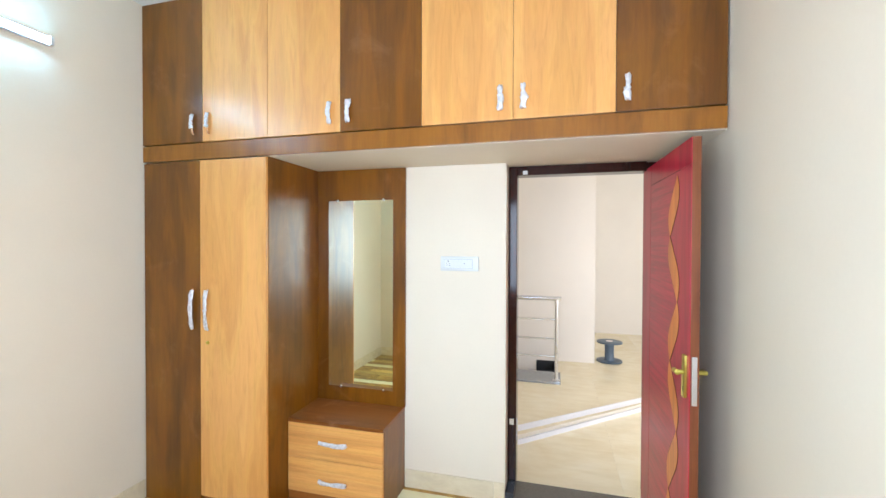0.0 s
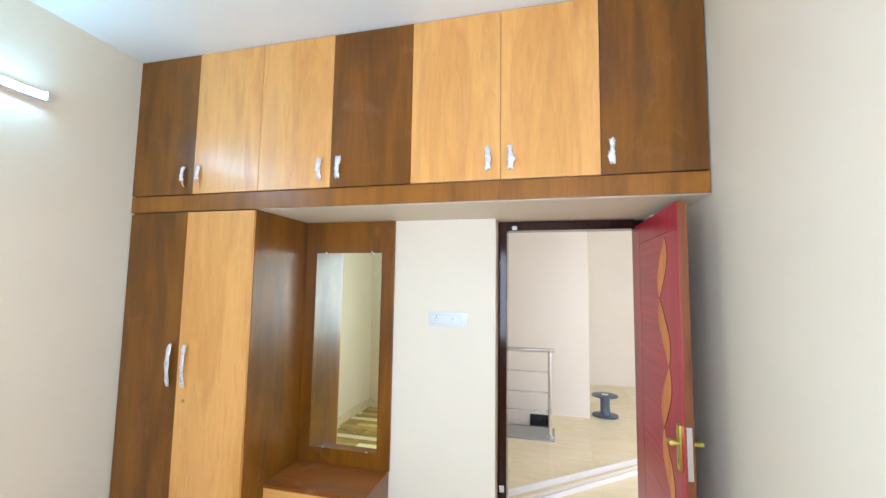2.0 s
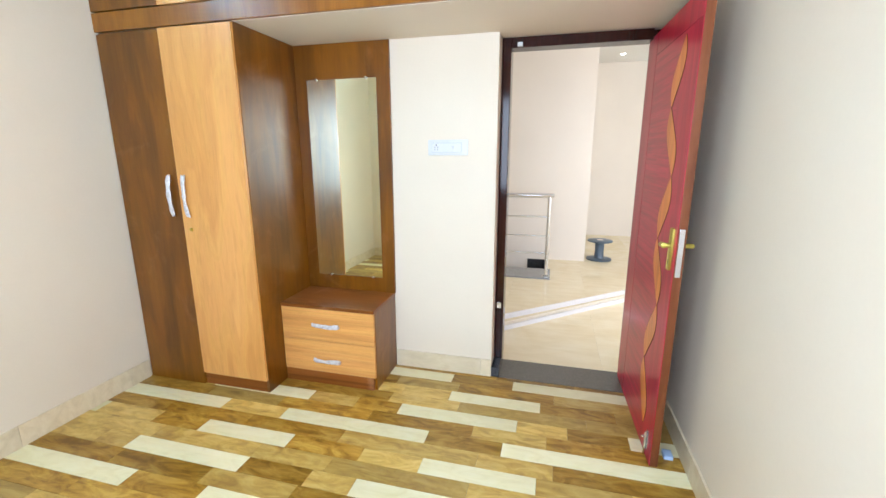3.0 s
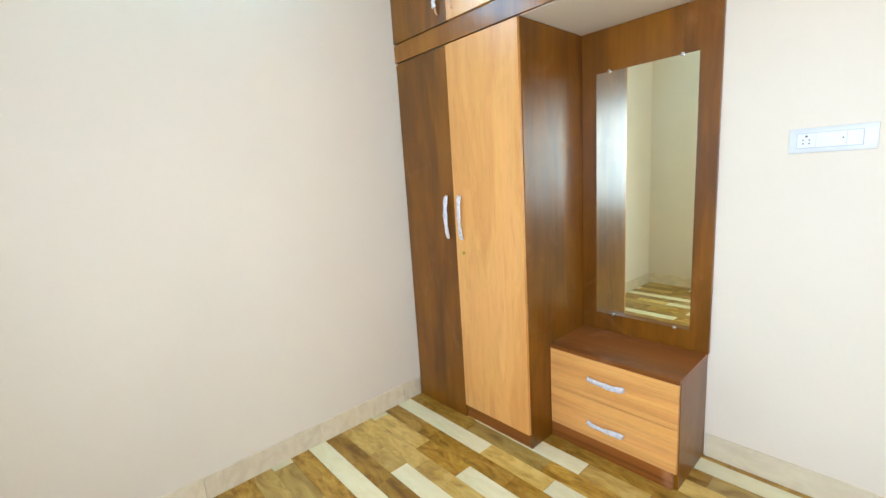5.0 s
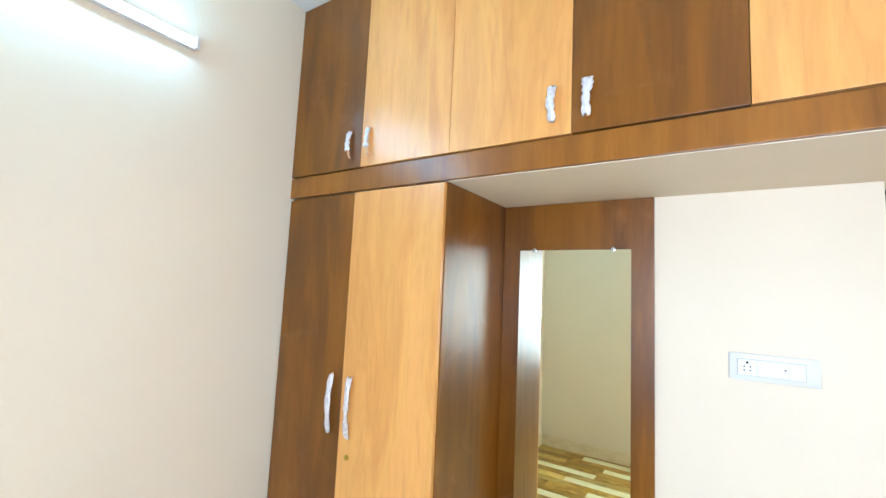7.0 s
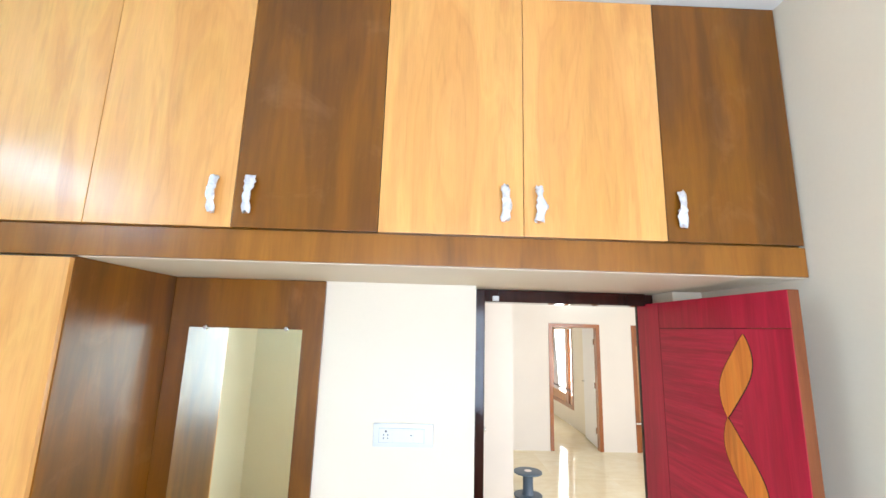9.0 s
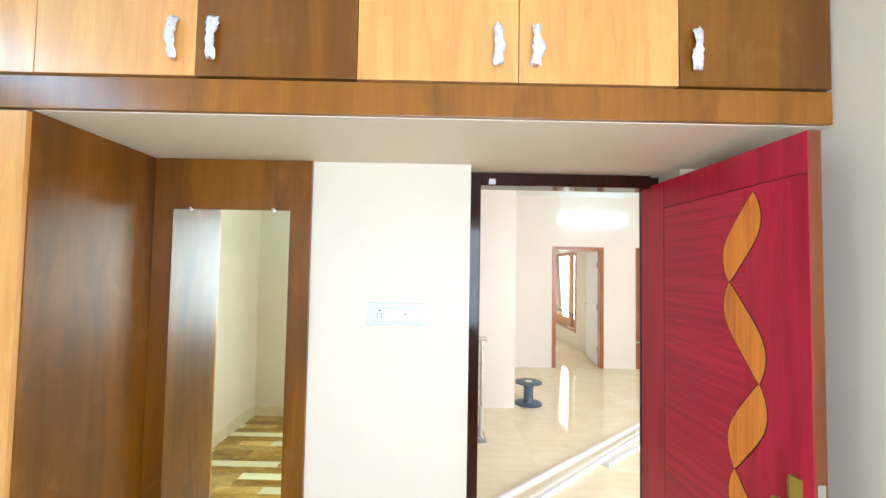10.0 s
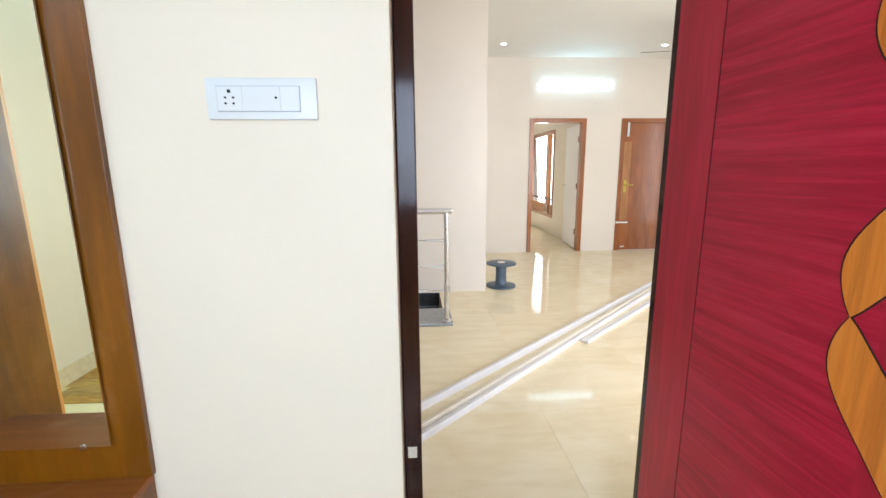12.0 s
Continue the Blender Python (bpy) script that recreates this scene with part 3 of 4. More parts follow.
leaf_part("core", boxes((0.0, LEN, -LEAF_T, -0.003, 0.008, LEAF_TOP), bevel=0.0015), EDGE, leaf, "brown lipped door edge")
NODES = [(0.688, 1.970), (0.578, 1.683), (0.701, 1.376), (0.592, 1.074), (0.707, 0.769), (0.590, 0.440), (0.700, 0.130)]


def petal(a, b, n=18, grow=0.0):
    """Outline of one inlaid petal between two crossing points: a bent leaf."""
    (u0, z0), (u1, z1) = a, b
    left, right = [], []
    lean = 1 if u1 < u0 else -1
    for i in range(n + 1):
        s = i / n
        cu = u0 + (u1 - u0) * (s - math.sin(2 * math.pi * s) * 0.12)
        cz = z0 + (z1 - z0) * s
        w = (0.056 * math.sin(math.pi * s) ** 0.85 if 0 < i < n else 0) + grow
        left.append((cu - w, cz + lean * w * 0.25))
        right.append((cu + w, cz - lean * w * 0.25))
    return left, right


def inlay_mesh(a, b, v0, v1, grow=0.0):
    bm = bmesh.new()
    left, right = petal(a, b, grow=grow)
    lo = [[bm.verts.new((u, v0, z)) for u, z in side] for side in (left, right)]
    hi = [[bm.verts.new((u, v1, z)) for u, z in side] for side in (left, right)]
    n = len(left) - 1
    for i in range(n):
        bm.faces.new((hi[0][i], hi[0][i + 1], hi[1][i + 1], hi[1][i]))
        bm.faces.new((lo[0][i], lo[1][i], lo[1][i + 1], lo[0][i + 1]))
        for k in (0, 1):
            bm.faces.new((lo[k][i], lo[k][i + 1], hi[k][i + 1], hi[k][i]))
    for i in (0, n):
        if grow > 0:
            bm.faces.new((lo[0][i], hi[0][i], hi[1][i], lo[1][i]))
    bmesh.ops.remove_doubles(bm, verts=bm.verts, dist=1e-5)
    return bm


# veneer fields: hinge stile, cross-grained panel and lock stile parted by grooves
PU = 0.187
leaf_part("veneer", boxes((0.001, PU - 0.0025, -0.003, 0.0, 0.009, LEAF_TOP - 0.001)), DOOR_V, leaf, "upright grained mahogany veneer")
leaf_part("veneer", boxes((PU + 0.0025, 0.645, -0.003, 0.0, 0.009, 1.988)), DOOR_H, leaf, "cross grained mahogany veneer")
leaf_part("veneer", boxes((0.645, LEN - 0.001, -0.003, 0.0, 0.009, 1.988)), DOOR_V, leaf, "upright grained mahogany veneer")
leaf_part("veneer", boxes((PU + 0.0025, LEN - 0.001, -0.003, 0.0, 1.991, LEAF_TOP - 0.001)), DOOR_V, leaf, "upright grained mahogany veneer")
leaf_part("groove", boxes((PU - 0.0026, PU + 0.0026, -0.003, -0.0012, 0.009, LEAF_TOP - 0.001), (PU + 0.0026, 0.705, -0.003, -0.0012, 1.9875, 1.9915)), GROOVE, leaf, "dark groove in the veneer")
for a, b in zip(NODES, NODES[1:]):
    g = leaf_part("inlay_outline", inlay_mesh(a, b, -0.002, 0.0012, 0.0035), GROOVE, leaf, "dark line round the inlay")
    leaf_part("inlay", inlay_mesh(a, b, -0.001, 0.002), INLAY, leaf, "orange teak petal inlay")

# lever handle, lock plates, bolt and hinges
hp = leaf_part("handle_plate", boxes((0.806, 0.845, 0.0, 0.010, 0.974, 1.162), bevel=0.0095), BRASS, leaf, "antique brass handle plate", smooth=True)
lv = rod(bmesh.new(), (0.827, 0.004, 1.085), (0.827, 0.034, 1.085), 0.011, 0.010, 16, 0.002)
rod(lv, (0.836, 0.034, 1.085), (0.788, 0.036, 1.083), 0.013, 0.011, 16, 0.004)
leaf_part("lever", lv, BRASS, hp, "brass lever handle", smooth=True)
leaf_part("keyhole", boxes((0.8225, 0.8285, 0.006, 0.0108, 1.000, 1.022), bevel=0.001), DARK_HOLE, hp)
leaf_part("lock_plate", boxes((LEN - 0.0005, LEN + 0.0025, -0.030, -0.008, 0.955, 1.165), bevel=0.001), CHROME, leaf, "steel lock face plate on the door edge")
lb = rod(bmesh.new(), (0.827, -LEAF_T, 1.085), (0.827, -LEAF_T - 0.04, 1.085), 0.011, 0.010, 16, 0.002)
rod(lb, (0.830, -LEAF_T - 0.04, 1.085), (0.768, -LEAF_T - 0.045, 1.080), 0.011, 0.008, 16, 0.003)
leaf_part("lever", lb, BRASS, leaf, "brass lever handle", smooth=True)
tb = boxes((0.793, 0.823, 0.0, 0.004, 0.055, 0.155), bevel=0.001)
rod(tb, (0.808, 0.010, 0.02), (0.808, 0.010, 0.145), 0.006, 0.006, 12, 0.001)
rod(tb, (0.808, 0.010, 0.12), (0.808, 0.03, 0.12), 0.005, 0.006, 12, 0.001)
leaf_part("tower_bolt", tb, CHROME, leaf, "steel tower bolt at the foot of the door", smooth=True)
for hz in (0.25, 1.05, 1.85):
    hb = rod(bmesh.new(), (-0.006, -0.018, hz - 0.05), (-0.006, -0.018, hz + 0.05), 0.007, 0.007, 12, 0.001)
    leaf_part("hinge", hb, CHROME, leaf, "steel butt hinge", smooth=True)

stop = thing("door_stop", (3.215, -0.56, 0), "small pale blue plastic wedge on the floor behind the door", "door stop")
part("wedge", boxes((3.195, 3.238, -0.59, -0.535, 0.0, 0.022), bevel=0.003), BLUE_PLASTIC, stop)

# ---- tube light on the side wall ----
TY0, TY1, TZ = -2.30, -1.085, 2.682
tl = thing("tube_light", (0.02, (TY0 + TY1) / 2, TZ), "lit slim white tube light on the side wall", "lamp")
part("batten", boxes((0.0005, 0.031, TY0, TY1, TZ - 0.023, TZ + 0.023), bevel=0.003), WHITE_PLASTIC, tl)
part("tube", rod(bmesh.new(), (0.036, TY0 + 0.012, TZ), (0.036, TY1 - 0.012, TZ), 0.0125, segs=16), TUBE, tl, "glowing white tube", smooth=True)
for y0 in (TY0, TY1 - 0.014):
    part("end_cap", boxes((0.018, 0.051, y0 - 0.001, y0 + 0.015, TZ - 0.024, TZ + 0.024), bevel=0.003), WHITE_PLASTIC, tl)

# ---- stub of conduit high on the side wall ----
stub = thing("wall_fitting", (W, -1.73, 2.757), "small dark round cable outlet on the cream wall", "fitting")
part("ring", rod(bmesh.new(), (W - 0.008, -1.73, 2.757), (W - 0.0005, -1.73, 2.757), 0.028, 0.030, 20, 0.002), WHITE_PLASTIC, stub, "pale plastic ring", smooth=True)
part("cap", rod(bmesh.new(), (W - 0.022, -1.73, 2.760), (W - 0.0078, -1.73, 2.760), 0.016, 0.020, 20, 0.003), BLACK_GLOSS, stub, smooth=True)

# ---- ceiling fan ----
FAN = Vector((1.622, -1.91, 2.852))


def ceiling_fan(c, ceil, turn, label, arm_len=0.606):
    fan = thing("ceiling_fan", (c.x, c.y, ceil), label, "fan", "ceiling fans")
    part("down_rod", rod(bmesh.new(), (c.x, c.y, c.z + 0.06), (c.x, c.y, ceil - 0.01), 0.011, segs=16), BLACK_GLOSS, fan, smooth=True)
    part("canopy", lathe([(0.018, -0.115), (0.03, -0.10), (0.052, -0.04), (0.062, -0.0005)], (c.x, c.y, ceil)), TEAL_METAL, fan, smooth=True)
    part("motor", lathe([(0.035, -0.066), (0.078, -0.062), (0.098, -0.046), (0.108, -0.010), (0.104, 0.018), (0.072, 0.052), (0.036, 0.085), (0.022, 0.14)], c), BLACK_GLOSS, fan, smooth=True)
    part("cup", lathe([(0.006, -0.122), (0.020, -0.119), (0.031, -0.111), (0.038, -0.098), (0.041, -0.082), (0.040, -0.0625)], c), TEAL_METAL, fan, "shiny bottom cup", smooth=True)
    for k in range(3):
        a = radians(turn + 120 * k)
        m = Matrix.Translation(c) @ Matrix.Rotation(a, 4, "Z")
        bm = boxes((0.085, 0.19, -0.042, 0.042, -0.022, -0.015), bevel=0.002)
        bm.transform(m)
        bracket = part("blade_bracket", bm, BLADE, fan)
        bm = bmesh.new()
        n = 40
        rows = []
        for i in range(n + 1):
            s = i / n
            r = 0.118 + (arm_len - 0.118) * s
            half = 0.040 + 0.025 * min(1, s * 3.0) ** 0.8
            if s > 0.94:
                half -= 0.022 * (1 - math.sqrt(max(0.0, 1 - ((s - 0.94) / 0.06) ** 2)))
            tilt = -0.22
            ring = []
            for side in (1, -1):
                for dz in (0.002, -0.002):
                    v = side * half
                    ring.append(bm.verts.new(m @ Vector((r, v * math.cos(tilt), -0.012 + v * math.sin(tilt) + dz))))
            rows.append(ring)
        for p, q in zip(rows, rows[1:]):
            for i, j in ((0, 2), (2, 3), (3, 1), (1, 0)):
                bm.faces.new((p[i], p[j], q[j], q[i]))
        bm.faces.new((rows[0][0], rows[0][1], rows[0][3], rows[0][2]))
        bm.faces.new((rows[-1][0], rows[-1][2], rows[-1][3], rows[-1][1]))
        part("blade", bm, BLADE, bracket)
    return fan


ceiling_fan(FAN, CEIL, 28.0, "dark brown three-blade ceiling fan at rest")

# ---- hall beyond the door ----
HX0, HX1 = 0.6, 7.6
WELL_X0, WELL_X1, WELL_Y0, WELL_Y1 = 1.2, 2.56, 2.82, 3.45
structure("hall_ceiling", boxes((HX0 - 0.2, HX1 + 0.2, THICK, FAR + 0.2, HALL_CEIL, HALL_CEIL + 0.3)), WHITE, "white painted hall ceiling", "ceiling")
hall_floor = structure("hall_floor", boxes((HX0 - 0.2, HX1 + 0.2, THICK + 0.01, WELL_Y0, -0.12, -0.002), (WELL_X1, HX1 + 0.2, WELL_Y0, FAR + 0.2, -0.12, -0.002), (HX0 - 0.2, WELL_X0, WELL_Y0, WELL_Y1, -0.12, -0.002)), HALL_GROUT, "polished cream vitrified tile floor of the hall", "floor")
structure("hall_wall_west", boxes((HX0 - 0.2, HX0, THICK, 3.45, -0.1, HALL_CEIL)), HALL_WALL, "pale cream hall wall", "wall")
structure("hall_wall_block", boxes((HX0 - 0.2, 3.08, 3.45, FAR, -1.2, HALL_CEIL)), HALL_WALL, "pale cream projecting hall wall beside the stair", "wall")
structure("stairwell_wall", boxes((WELL_X0 - 0.1, WELL_X1 + 0.1, WELL_Y0 - 0.1, WELL_Y0, -1.2, -0.121), (WELL_X1, WELL_X1 + 0.1, WELL_Y0, WELL_Y1, -1.2, -0.121), (WELL_X0 - 0.1, WELL_X0, WELL_Y0, WELL_Y1, -1.2, -0.121),
                                   (WELL_X0, WELL_X1, WELL_Y0, WELL_Y1, -1.2, -1.1)), HALL_WALL, "pale cream walls closing the stairwell", "wall")
# wide opening added out of view so the hall fill lamp shines in
structure("hall_wall_south", boxes((W + 0.2, 3.95, THICK - 0.2, THICK, -0.1, HALL_CEIL), (6.65, HX1 + 0.2, THICK - 0.2, THICK, -0.1, HALL_CEIL), (3.95, 6.65, THICK - 0.2, THICK, -0.1, 0.4), (3.95, 6.65, THICK - 0.2, THICK, 2.7, HALL_CEIL)), HALL_WALL, "pale cream hall wall", "wall")
structure("hall_wall_east", boxes((HX1, HX1 + 0.2, THICK, 2.8, -0.1, HALL_CEIL), (HX1, HX1 + 0.2, 3.36, FAR + 0.2, -0.1, HALL_CEIL), (HX1, HX1 + 0.2, 2.8, 3.36, -0.1, 0.05),
                                  (HX1, HX1 + 0.2, 2.8, 3.36, 2.35, HALL_CEIL)), HALL_WALL, "pale cream hall wall with a narrow tall opening", "wall")
D1, D2, D3, D4 = 4.116, 5.02, 5.585, 6.485
DH = 2.108
structure("hall_wall_north", boxes((3.08, D1, FAR, FAR + 0.15, -0.1, HALL_CEIL), (D2, D3, FAR, FAR + 0.15, -0.1, HALL_CEIL), (D4, HX1, FAR, FAR + 0.15, -0.1, HALL_CEIL),
                                   (D1, D2, FAR, FAR + 0.15, DH, HALL_CEIL), (D3, D4, FAR, FAR + 0.15, DH, HALL_CEIL)), HALL_WALL, "pale cream far hall wall with two doorways", "wall")


def far_frame(a, b, name):
    f = tagged(new(name), "reddish brown wooden door frame in the hall wall", "door frame", kind="structure")
    ORIGIN[f] = Vector((0, 0, 0))
    part("jamb", boxes((a + 0.001, a + 0.065, FAR - 0.012, FAR + 0.11, 0.0, DH - 0.001), bevel=0.003), TEAK, f)
    part("jamb", boxes((b - 0.065, b - 0.001, FAR - 0.012, FAR + 0.11, 0.0, DH - 0.001), bevel=0.003), TEAK, f)
    part("head", boxes((a + 0.065, b - 0.065, FAR - 0.012, FAR + 0.11, DH - 0.065, DH - 0.001), bevel=0.003), TEAK, f)


far_frame(D1, D2, "door_frame_far")
far_frame(D3, D4, "door_frame_closed")

shut = thing("closed_door", ((D3 + D4) / 2, FAR + 0.03, 0), "closed glossy brown wooden door with brass lever", "door")
part("leaf", boxes((D3 + 0.067, D4 - 0.067, FAR + 0.005, FAR + 0.04, 0.006, DH - 0.067), bevel=0.002), TEAK, shut)
part("panel", boxes((D3 + 0.067, D3 + 0.19, FAR + 0.001, FAR + 0.0048, 0.5, 1.75), bevel=0.001), SOFT_TEAK, shut, "lighter teak strip on the lock stile")
pl = part("handle_plate", boxes((D3 + 0.10, D3 + 0.14, FAR - 0.008, FAR + 0.0008, 0.95, 1.15), bevel=0.003), BRASS, shut)
lv = rod(bmesh.new(), (D3 + 0.12, FAR - 0.006, 1.07), (D3 + 0.12, FAR - 0.05, 1.07), 0.01)
rod(lv, (D3 + 0.115, FAR - 0.048, 1.07), (D3 + 0.24, FAR - 0.048, 1.07), 0.01, 0.008)
part("lever", lv, BRASS, pl, smooth=True)
part("tower_bolt", boxes((D3 + 0.10, D3 + 0.135, FAR - 0.015, FAR + 0.0045, 1.83, 2.05), bevel=0.004), WHITE_PLASTIC, shut, "white painted bolt")
part("aldrop", boxes((D3 + 0.0, D3 + 0.20, FAR - 0.03, FAR - 0.0125, 0.45, 0.48), bevel=0.004), CHROME, shut, "steel sliding bolt")
part("stopper", boxes((D3 + 0.10, D3 + 0.17, FAR - 0.02, FAR + 0.0045, 0.05, 0.075), bevel=0.004), CHROME, shut, "small steel door stopper")

# room beyond the far doorway
RX0, RX1, RY1 = 2.2, 5.12, 9.6
structure("far_room_floor", boxes((RX0, RX1 + 0.2, FAR + 0.15, RY1, -0.12, -0.001)), HALL_TILE, "polished cream floor of the far room", "floor")
structure("far_room_ceiling", boxes((RX0 - 0.2, RX1 + 0.2, FAR + 0.15, RY1 + 0.2, HALL_CEIL, HALL_CEIL + 0.3)), WHITE, "white far room ceiling", "ceiling")
structure("far_room_wall_north", boxes((RX0 - 0.2, RX1 + 0.2, RY1, RY1 + 0.2, -0.1, HALL_CEIL)), HALL_WALL, "cream far room end wall", "wall")
structure("far_room_wall_west", boxes((RX0 - 0.2, RX0, FAR + 0.15, RY1, -0.1, HALL_CEIL)), HALL_WALL, "cream far room side wall", "wall")
FW0, FW1, FZ0, FZ1 = 7.36, 9.10, 0.34, 2.10
structure("far_room_wall_east", boxes((RX1, RX1 + 0.2, FAR + 0.15, FW0, -0.1, HALL_CEIL), (RX1, RX1 + 0.2, FW1, RY1, -0.1, HALL_CEIL), (RX1, RX1 + 0.2, FW0, FW1, -0.1, FZ0),
                                      (RX1, RX1 + 0.2, FW0, FW1, FZ1, HALL_CEIL)), HALL_WALL, "cream far room wall with a window", "wall")
fw = tagged(new("window_2"), "brown framed tall window of the far room", "window", kind="structure")
ORIGIN[fw] = Vector((0, 0, 0))
part("window_frame", boxes((RX1 - 0.01, RX1 + 0.07, FW0, FW0 + 0.08, FZ0, FZ1), (RX1 - 0.01, RX1 + 0.07, FW1 - 0.08, FW1, FZ0, FZ1), (RX1 - 0.01, RX1 + 0.07, FW0 + 0.08, FW1 - 0.08, FZ1 - 0.08, FZ1),
                           (RX1 - 0.01, RX1 + 0.07, FW0 + 0.08, FW1 - 0.08, FZ0, FZ0 + 0.08), (RX1 - 0.006, RX1 + 0.06, 7.68, 7.87, FZ0 + 0.08, FZ1 - 0.08)), TEAK, fw)
part("rail", rod(bmesh.new(), (RX1 + 0.0, FW0 + 0.08, 0.71), (RX1 + 0.0, FW1 - 0.08, 0.71), 0.018), BLACK_GLOSS, fw, "dark window rail")
part("lower_panel", boxes((RX1 + 0.015, RX1 + 0.045, FW0 + 0.08, FW1 - 0.08, FZ0 + 0.08, 0.60)), SOFT_TEAK, fw, "brown lower panel")
p2 = part("pane", boxes((RX1 + 0.028, RX1 + 0.034, FW0 + 0.08, FW1 - 0.08, 0.60, FZ1 - 0.08)), GLASS, fw)
p2.visible_shadow = False
fl = thing("far_room_door", (4.985, 5.75, 0), "open white painted door leaf of the far room", "door")
FAR_LEAF = Matrix.Translation((4.985, 5.75, 0)) @ Matrix.Rotation(radians(-5), 4, "Z")


def far_leaf_part(name, bm, mat, label="", smooth=False):
    bm.transform(FAR_LEAF)
    return part(name, bm, mat, fl, label, smooth)


far_leaf_part("leaf", boxes((0.0, 0.033, 0.0, 0.80, 0.01, DH - 0.07), bevel=0.002), LEAF_WHITE)
far_leaf_part("lever", rod(rod(bmesh.new(), (0.001, 0.73, 1.05), (-0.045, 0.73, 1.05), 0.010), (-0.042, 0.735, 1.05), (-0.042, 0.63, 1.05), 0.009), CHROME, "steel lever handle", True)
for hz in (0.3, 1.05, 1.8):
    far_leaf_part("hinge", boxes((-0.028, 0.0, -0.012, -0.001, hz - 0.05, hz + 0.05), bevel=0.002), CHROME, "steel butt hinge")

# hall tube light, downlights, fan
ht = thing("hall_tube_light", (4.81, FAR - 0.02, 2.6), "lit white tube light on the hall wall", "lamp")
part("batten", boxes((4.21, 5.41, FAR - 0.022, FAR - 0.0005, 2.585, 2.615), bevel=0.003), WHITE_PLASTIC, ht)
part("tube", rod(bmesh.new(), (4.22, FAR - 0.034, 2.6), (5.40, FAR - 0.034, 2.6), 0.0125), HALL_TUBE, ht, "glowing white tube", smooth=True)
for k, (x, y) in enumerate(((3.55, 4.93), (5.78, 4.9))):
    dn = thing("downlight", (x, y, HALL_CEIL), "small round lit recessed ceiling light", "lamp", "hall downlights")
    part("rim", lathe([(0.045, -0.006), (0.05, -0.0005)], (x, y, HALL_CEIL)), WHITE_PLASTIC, dn, smooth=True)
    part("lens", lathe([(0.03, -0.010), (0.034, -0.0065)], (x, y, HALL_CEIL)), SPOT, dn, smooth=True)
ceiling_fan(Vector((5.62, 3.95, 2.70)), HALL_CEIL, 165, "dark ceiling fan of the hall at rest")

# stairwell edged with granite, and its steel railing
cope = thing("granite_coping", (2.0, 2.6, 0), "grey granite coping slab along the edge of the stairwell", "coping")
part("slab", boxes((1.2, 2.62, 2.405, WELL_Y0 + 0.01, 0.0005, 0.022), bevel=0.003), COPING, cope)
stair = thing("staircase", (2.0, 3.1, -0.16), "black granite stairs leading down below the hall floor", "stairs")
for k in range(5):
    x1, top = WELL_X1 - 0.002 - 0.26 * k, -0.16 * (k + 1)
    part("tread", boxes((x1 - 0.275, x1, WELL_Y0 + 0.012, WELL_Y1 - 0.014, top - 0.025, top), bevel=0.003), GRANITE, stair)
    part("riser", boxes((x1 - 0.26, x1 - 0.24, WELL_Y0 + 0.012, WELL_Y1 - 0.014, top - 0.16, top - 0.0255)), GRANITE, stair)
    part("stair_skirting", boxes((x1 - 0.26, x1, WELL_Y1 - 0.0125, WELL_Y1 - 0.001, top + 0.001, top + 0.155), bevel=0.001), GRANITE, stair)
rail = thing("stair_railing", (2.57, 2.47, 0.022), "brushed steel stair railing on the granite coping", "railing")
part("post", rod(bmesh.new(), (2.57, 2.475, 0.0225), (2.57, 2.475, 0.985), 0.021, segs=20), CHROME, rail, smooth=True)
part("post", rod(bmesh.new(), (1.6, 2.475, 0.0225), (1.6, 2.475, 0.985), 0.021, segs=20), CHROME, rail, smooth=True)
for px in (1.6, 2.57):
    part("base_ring", lathe([(0.045, 0.0), (0.045, 0.006), (0.025, 0.02)], (px, 2.475, 0.0225)), CHROME, rail, smooth=True)
part("collar", lathe([(0.0215, 0.0), (0.027, 0.004), (0.027, 0.05), (0.0215, 0.054)], (2.57, 2.475, 0.30)), CHROME, rail, "steel collar round the post", smooth=True)
part("handrail", rod(bmesh.new(), (1.45, 2.475, 1.0), (2.62, 2.475, 1.0), 0.025, segs=20, bevel=0.006), CHROME, rail, smooth=True)
for z in (0.75, 0.52, 0.31):
    part("rail", rod(bmesh.new(), (1.6, 2.475, z), (2.57, 2.475, z), 0.008, segs=12), CHROME, rail, smooth=True)

# empty cable reel
sp = thing("cable_reel", (3.29, 3.62, 0), "empty dark grey plastic cable reel on the hall floor", "reel")
C3 = (3.29, 3.62, 0.0)
part("flange", lathe([(0.15, 0.0), (0.17, 0.004), (0.17, 0.018), (0.15, 0.024), (0.08, 0.026)], C3), REEL, sp, smooth=True)
part("flange", lathe([(0.08, 0.258), (0.15, 0.260), (0.17, 0.266), (0.17, 0.280), (0.15, 0.286)], C3), REEL, sp, smooth=True)
part("core", lathe([(0.078, 0.022), (0.064, 0.04), (0.060, 0.14), (0.064, 0.25), (0.078, 0.262)], C3), REEL, sp, smooth=True)
part("label", lathe([(0.045, 0.286), (0.045, 0.288)], C3), PAPER, sp, "pale paper label")


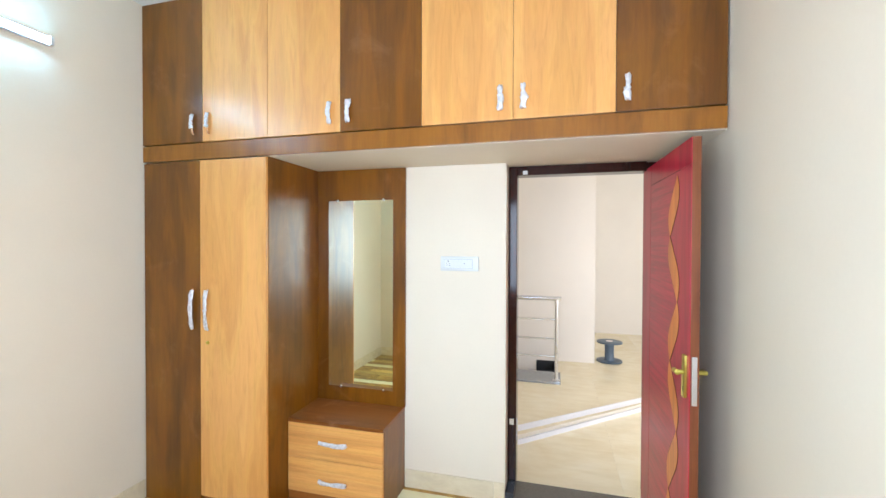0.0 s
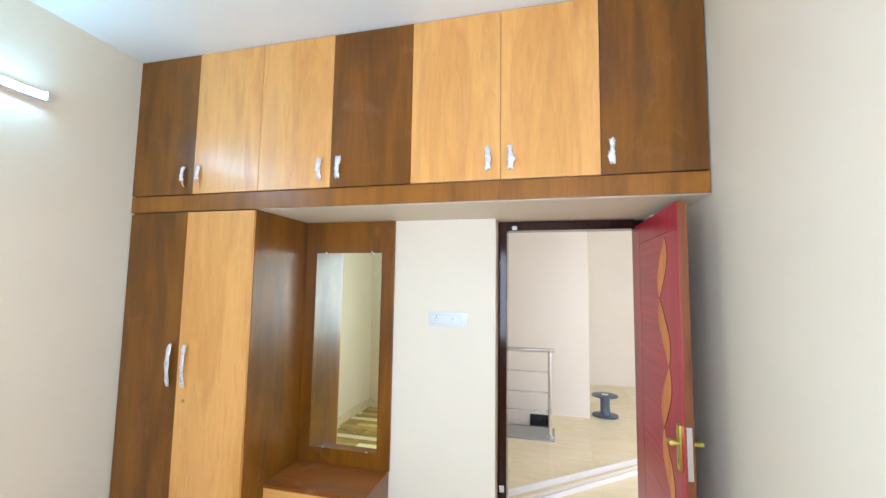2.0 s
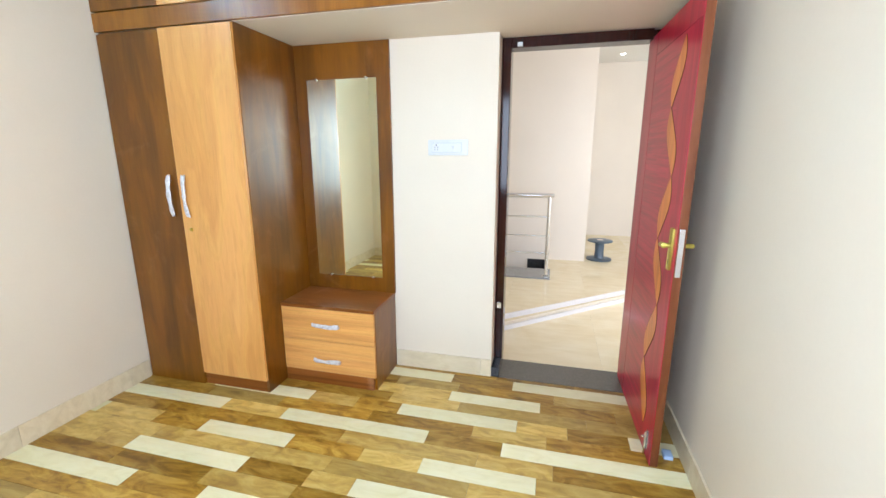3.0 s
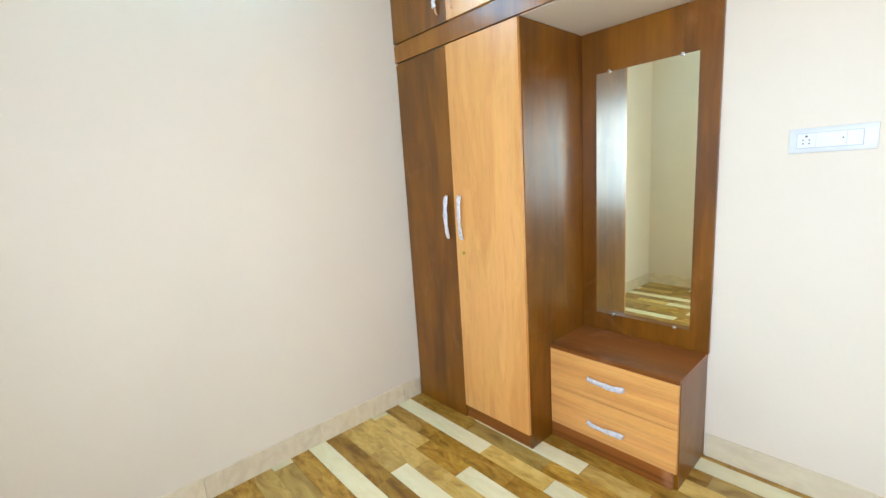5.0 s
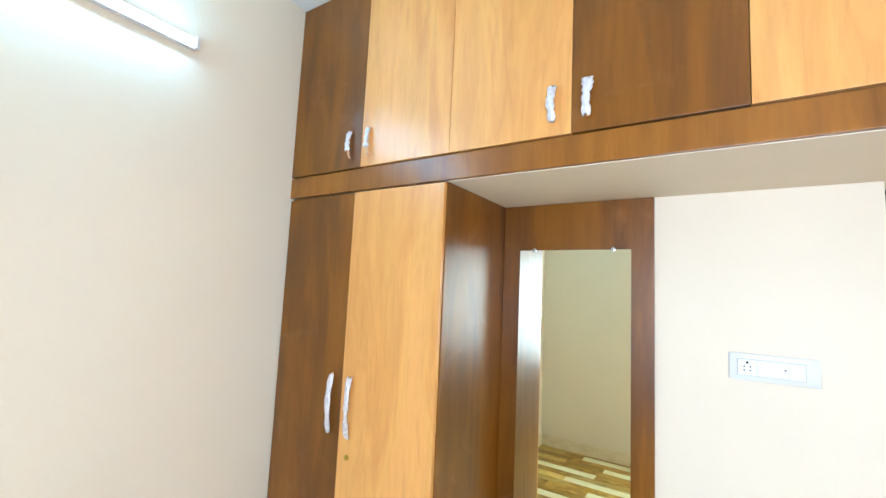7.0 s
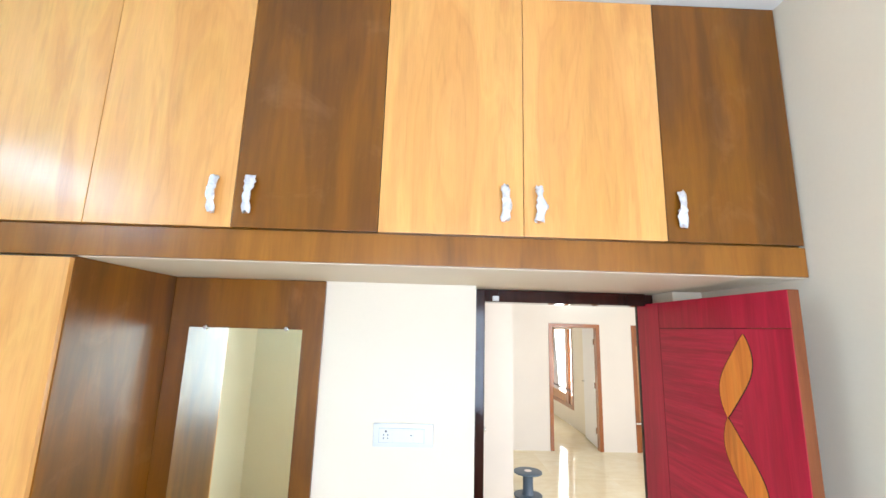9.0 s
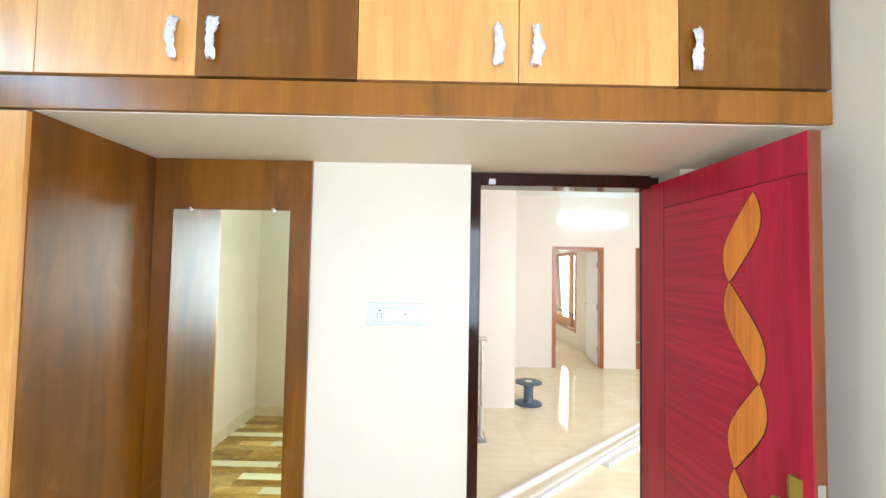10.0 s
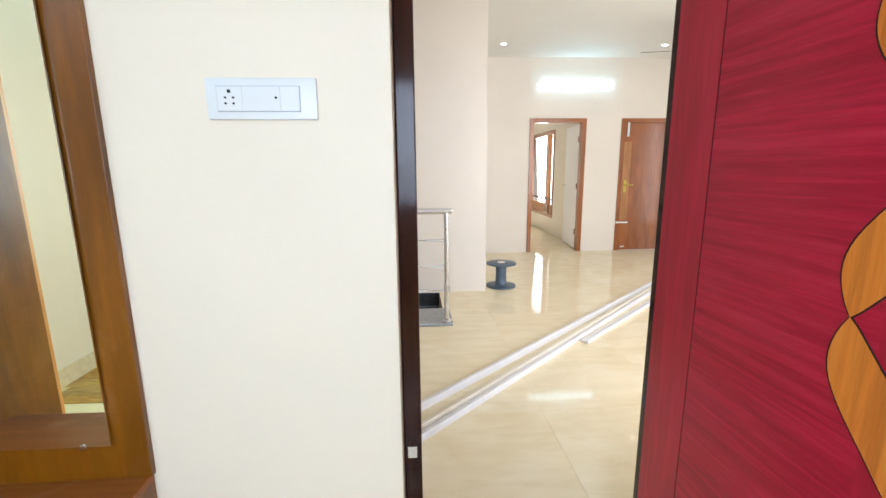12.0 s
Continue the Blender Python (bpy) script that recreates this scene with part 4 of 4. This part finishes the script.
def profile_bar(a, b, w, h, label, mat=UPVC):
    """A white hollow section lying on the floor from a to b."""
    a, b = Vector((*a, 0)), Vector((*b, 0))
    length = (b - a).length
    ob = thing("plastic_profile", a, label, "profile", "profiles on the hall floor")
    m = Matrix.Translation(a) @ Matrix.Rotation(math.atan2(b.y - a.y, b.x - a.x), 4, "Z")
    bm = boxes((0, length, -w / 2, w / 2, 0.0, h * 0.55), (0, length, -w / 2, -w / 2 + w * 0.3, h * 0.55, h), bevel=0.003)
    bm.transform(m)
    part("section", bm, mat, ob)


profile_bar((1.75, 0.65), (5.35, 3.76), 0.055, 0.05, "long white plastic profile lying on the hall floor")
profile_bar((1.85, 0.52), (5.25, 3.60), 0.05, 0.045, "long cream plastic profile lying on the hall floor", CREAM_BAR)
profile_bar((1.95, 0.53), (5.15, 3.46), 0.05, 0.04, "long white plastic profile lying on the hall floor")
profile_bar((3.61, 1.95), (5.00, 3.14), 0.06, 0.03, "short white plastic profile lying on the hall floor")

# ---- floor pieces ----
ROW = 0.104
PERIOD = 1.27
CREAM_SPANS = {0: (2.04, 0.55), 1: (1.78, 0.69), 2: (1.14, 0.87)}
rng = random.Random(5)


def plank(x0, x1, y0, y1, mat):
    g = 0.0006
    bm = boxes((x0 + g, x1 - g, y0 + g, y1 - g, -0.0025, 0.0), bevel=0.0006)
    part("plank", bm, mat, floor)


for k in range(-1, 33):
    y1 = min(-0.04 - ROW * k, -0.003)
    y0 = max(-0.04 - ROW * (k + 1), BACK)
    if y1 - y0 < 0.01:
        continue
    spans = []
    if k % 2 == 0:
        s, length = CREAM_SPANS[(k // 2 - 1) % 3]
        for n in range(-3, 3):
            spans.append((s + n * PERIOD, s + n * PERIOD + length))
        spans = [(max(0.0, a), min(W, b)) for a, b in spans if b > 0.02 and a < W - 0.02]
    cuts = []
    p = 0.0
    for a, b in spans + [(W, W)]:
        if a - p > 0.02:
            gap = a - p
            parts = 1 if gap < 0.5 else (2 if gap < 1.2 else 6)
            marks = [p]
            for i in range(1, parts):
                marks.append(p + gap * (i + rng.uniform(-0.22, 0.22)) / parts)
            marks.append(a)
            cuts += [(m0, m1, TAN if rng.random() < 0.42 else PLANK) for m0, m1 in zip(marks, marks[1:])]
        if b > a:
            cuts.append((a, b, CREAM))
        p = b
    for a, b, mat in cuts:
        plank(a, b, y0, y1, mat)

TILE = 0.8
nx, ny = int((HX1 - HX0) / TILE) + 1, int((FAR - THICK) / TILE) + 1
tile_mesh = finish("hall_tile", boxes((0.0004, TILE - 0.0004, 0.0004, TILE - 0.0004, -0.002, 0.0), bevel=0.0004), HALL_TILE)
for i in range(nx):
    for j in range(ny):
        tx, ty = HX0 + i * TILE, THICK + 0.011 + j * TILE
        if tx < WELL_X1 and ty < WELL_Y1 and ty + TILE > WELL_Y0:
            # tiles cut back to the edges of the stairwell
            for x0, x1, y0, y1 in ((tx, tx + TILE, ty, min(ty + TILE, WELL_Y0)), (max(tx, WELL_X1), tx + TILE, max(ty, WELL_Y0), ty + TILE)):
                if x1 - x0 > 0.03 and y1 - y0 > 0.03:
                    part("tile", boxes((x0 + 0.0004, x1 - 0.0004, y0 + 0.0004, y1 - 0.0004, -0.002, 0.0), bevel=0.0004), HALL_TILE, hall_floor)
            continue
        t = new("tile", tile_mesh)
        t.parent = hall_floor
        t.location = (tx, ty, 0)
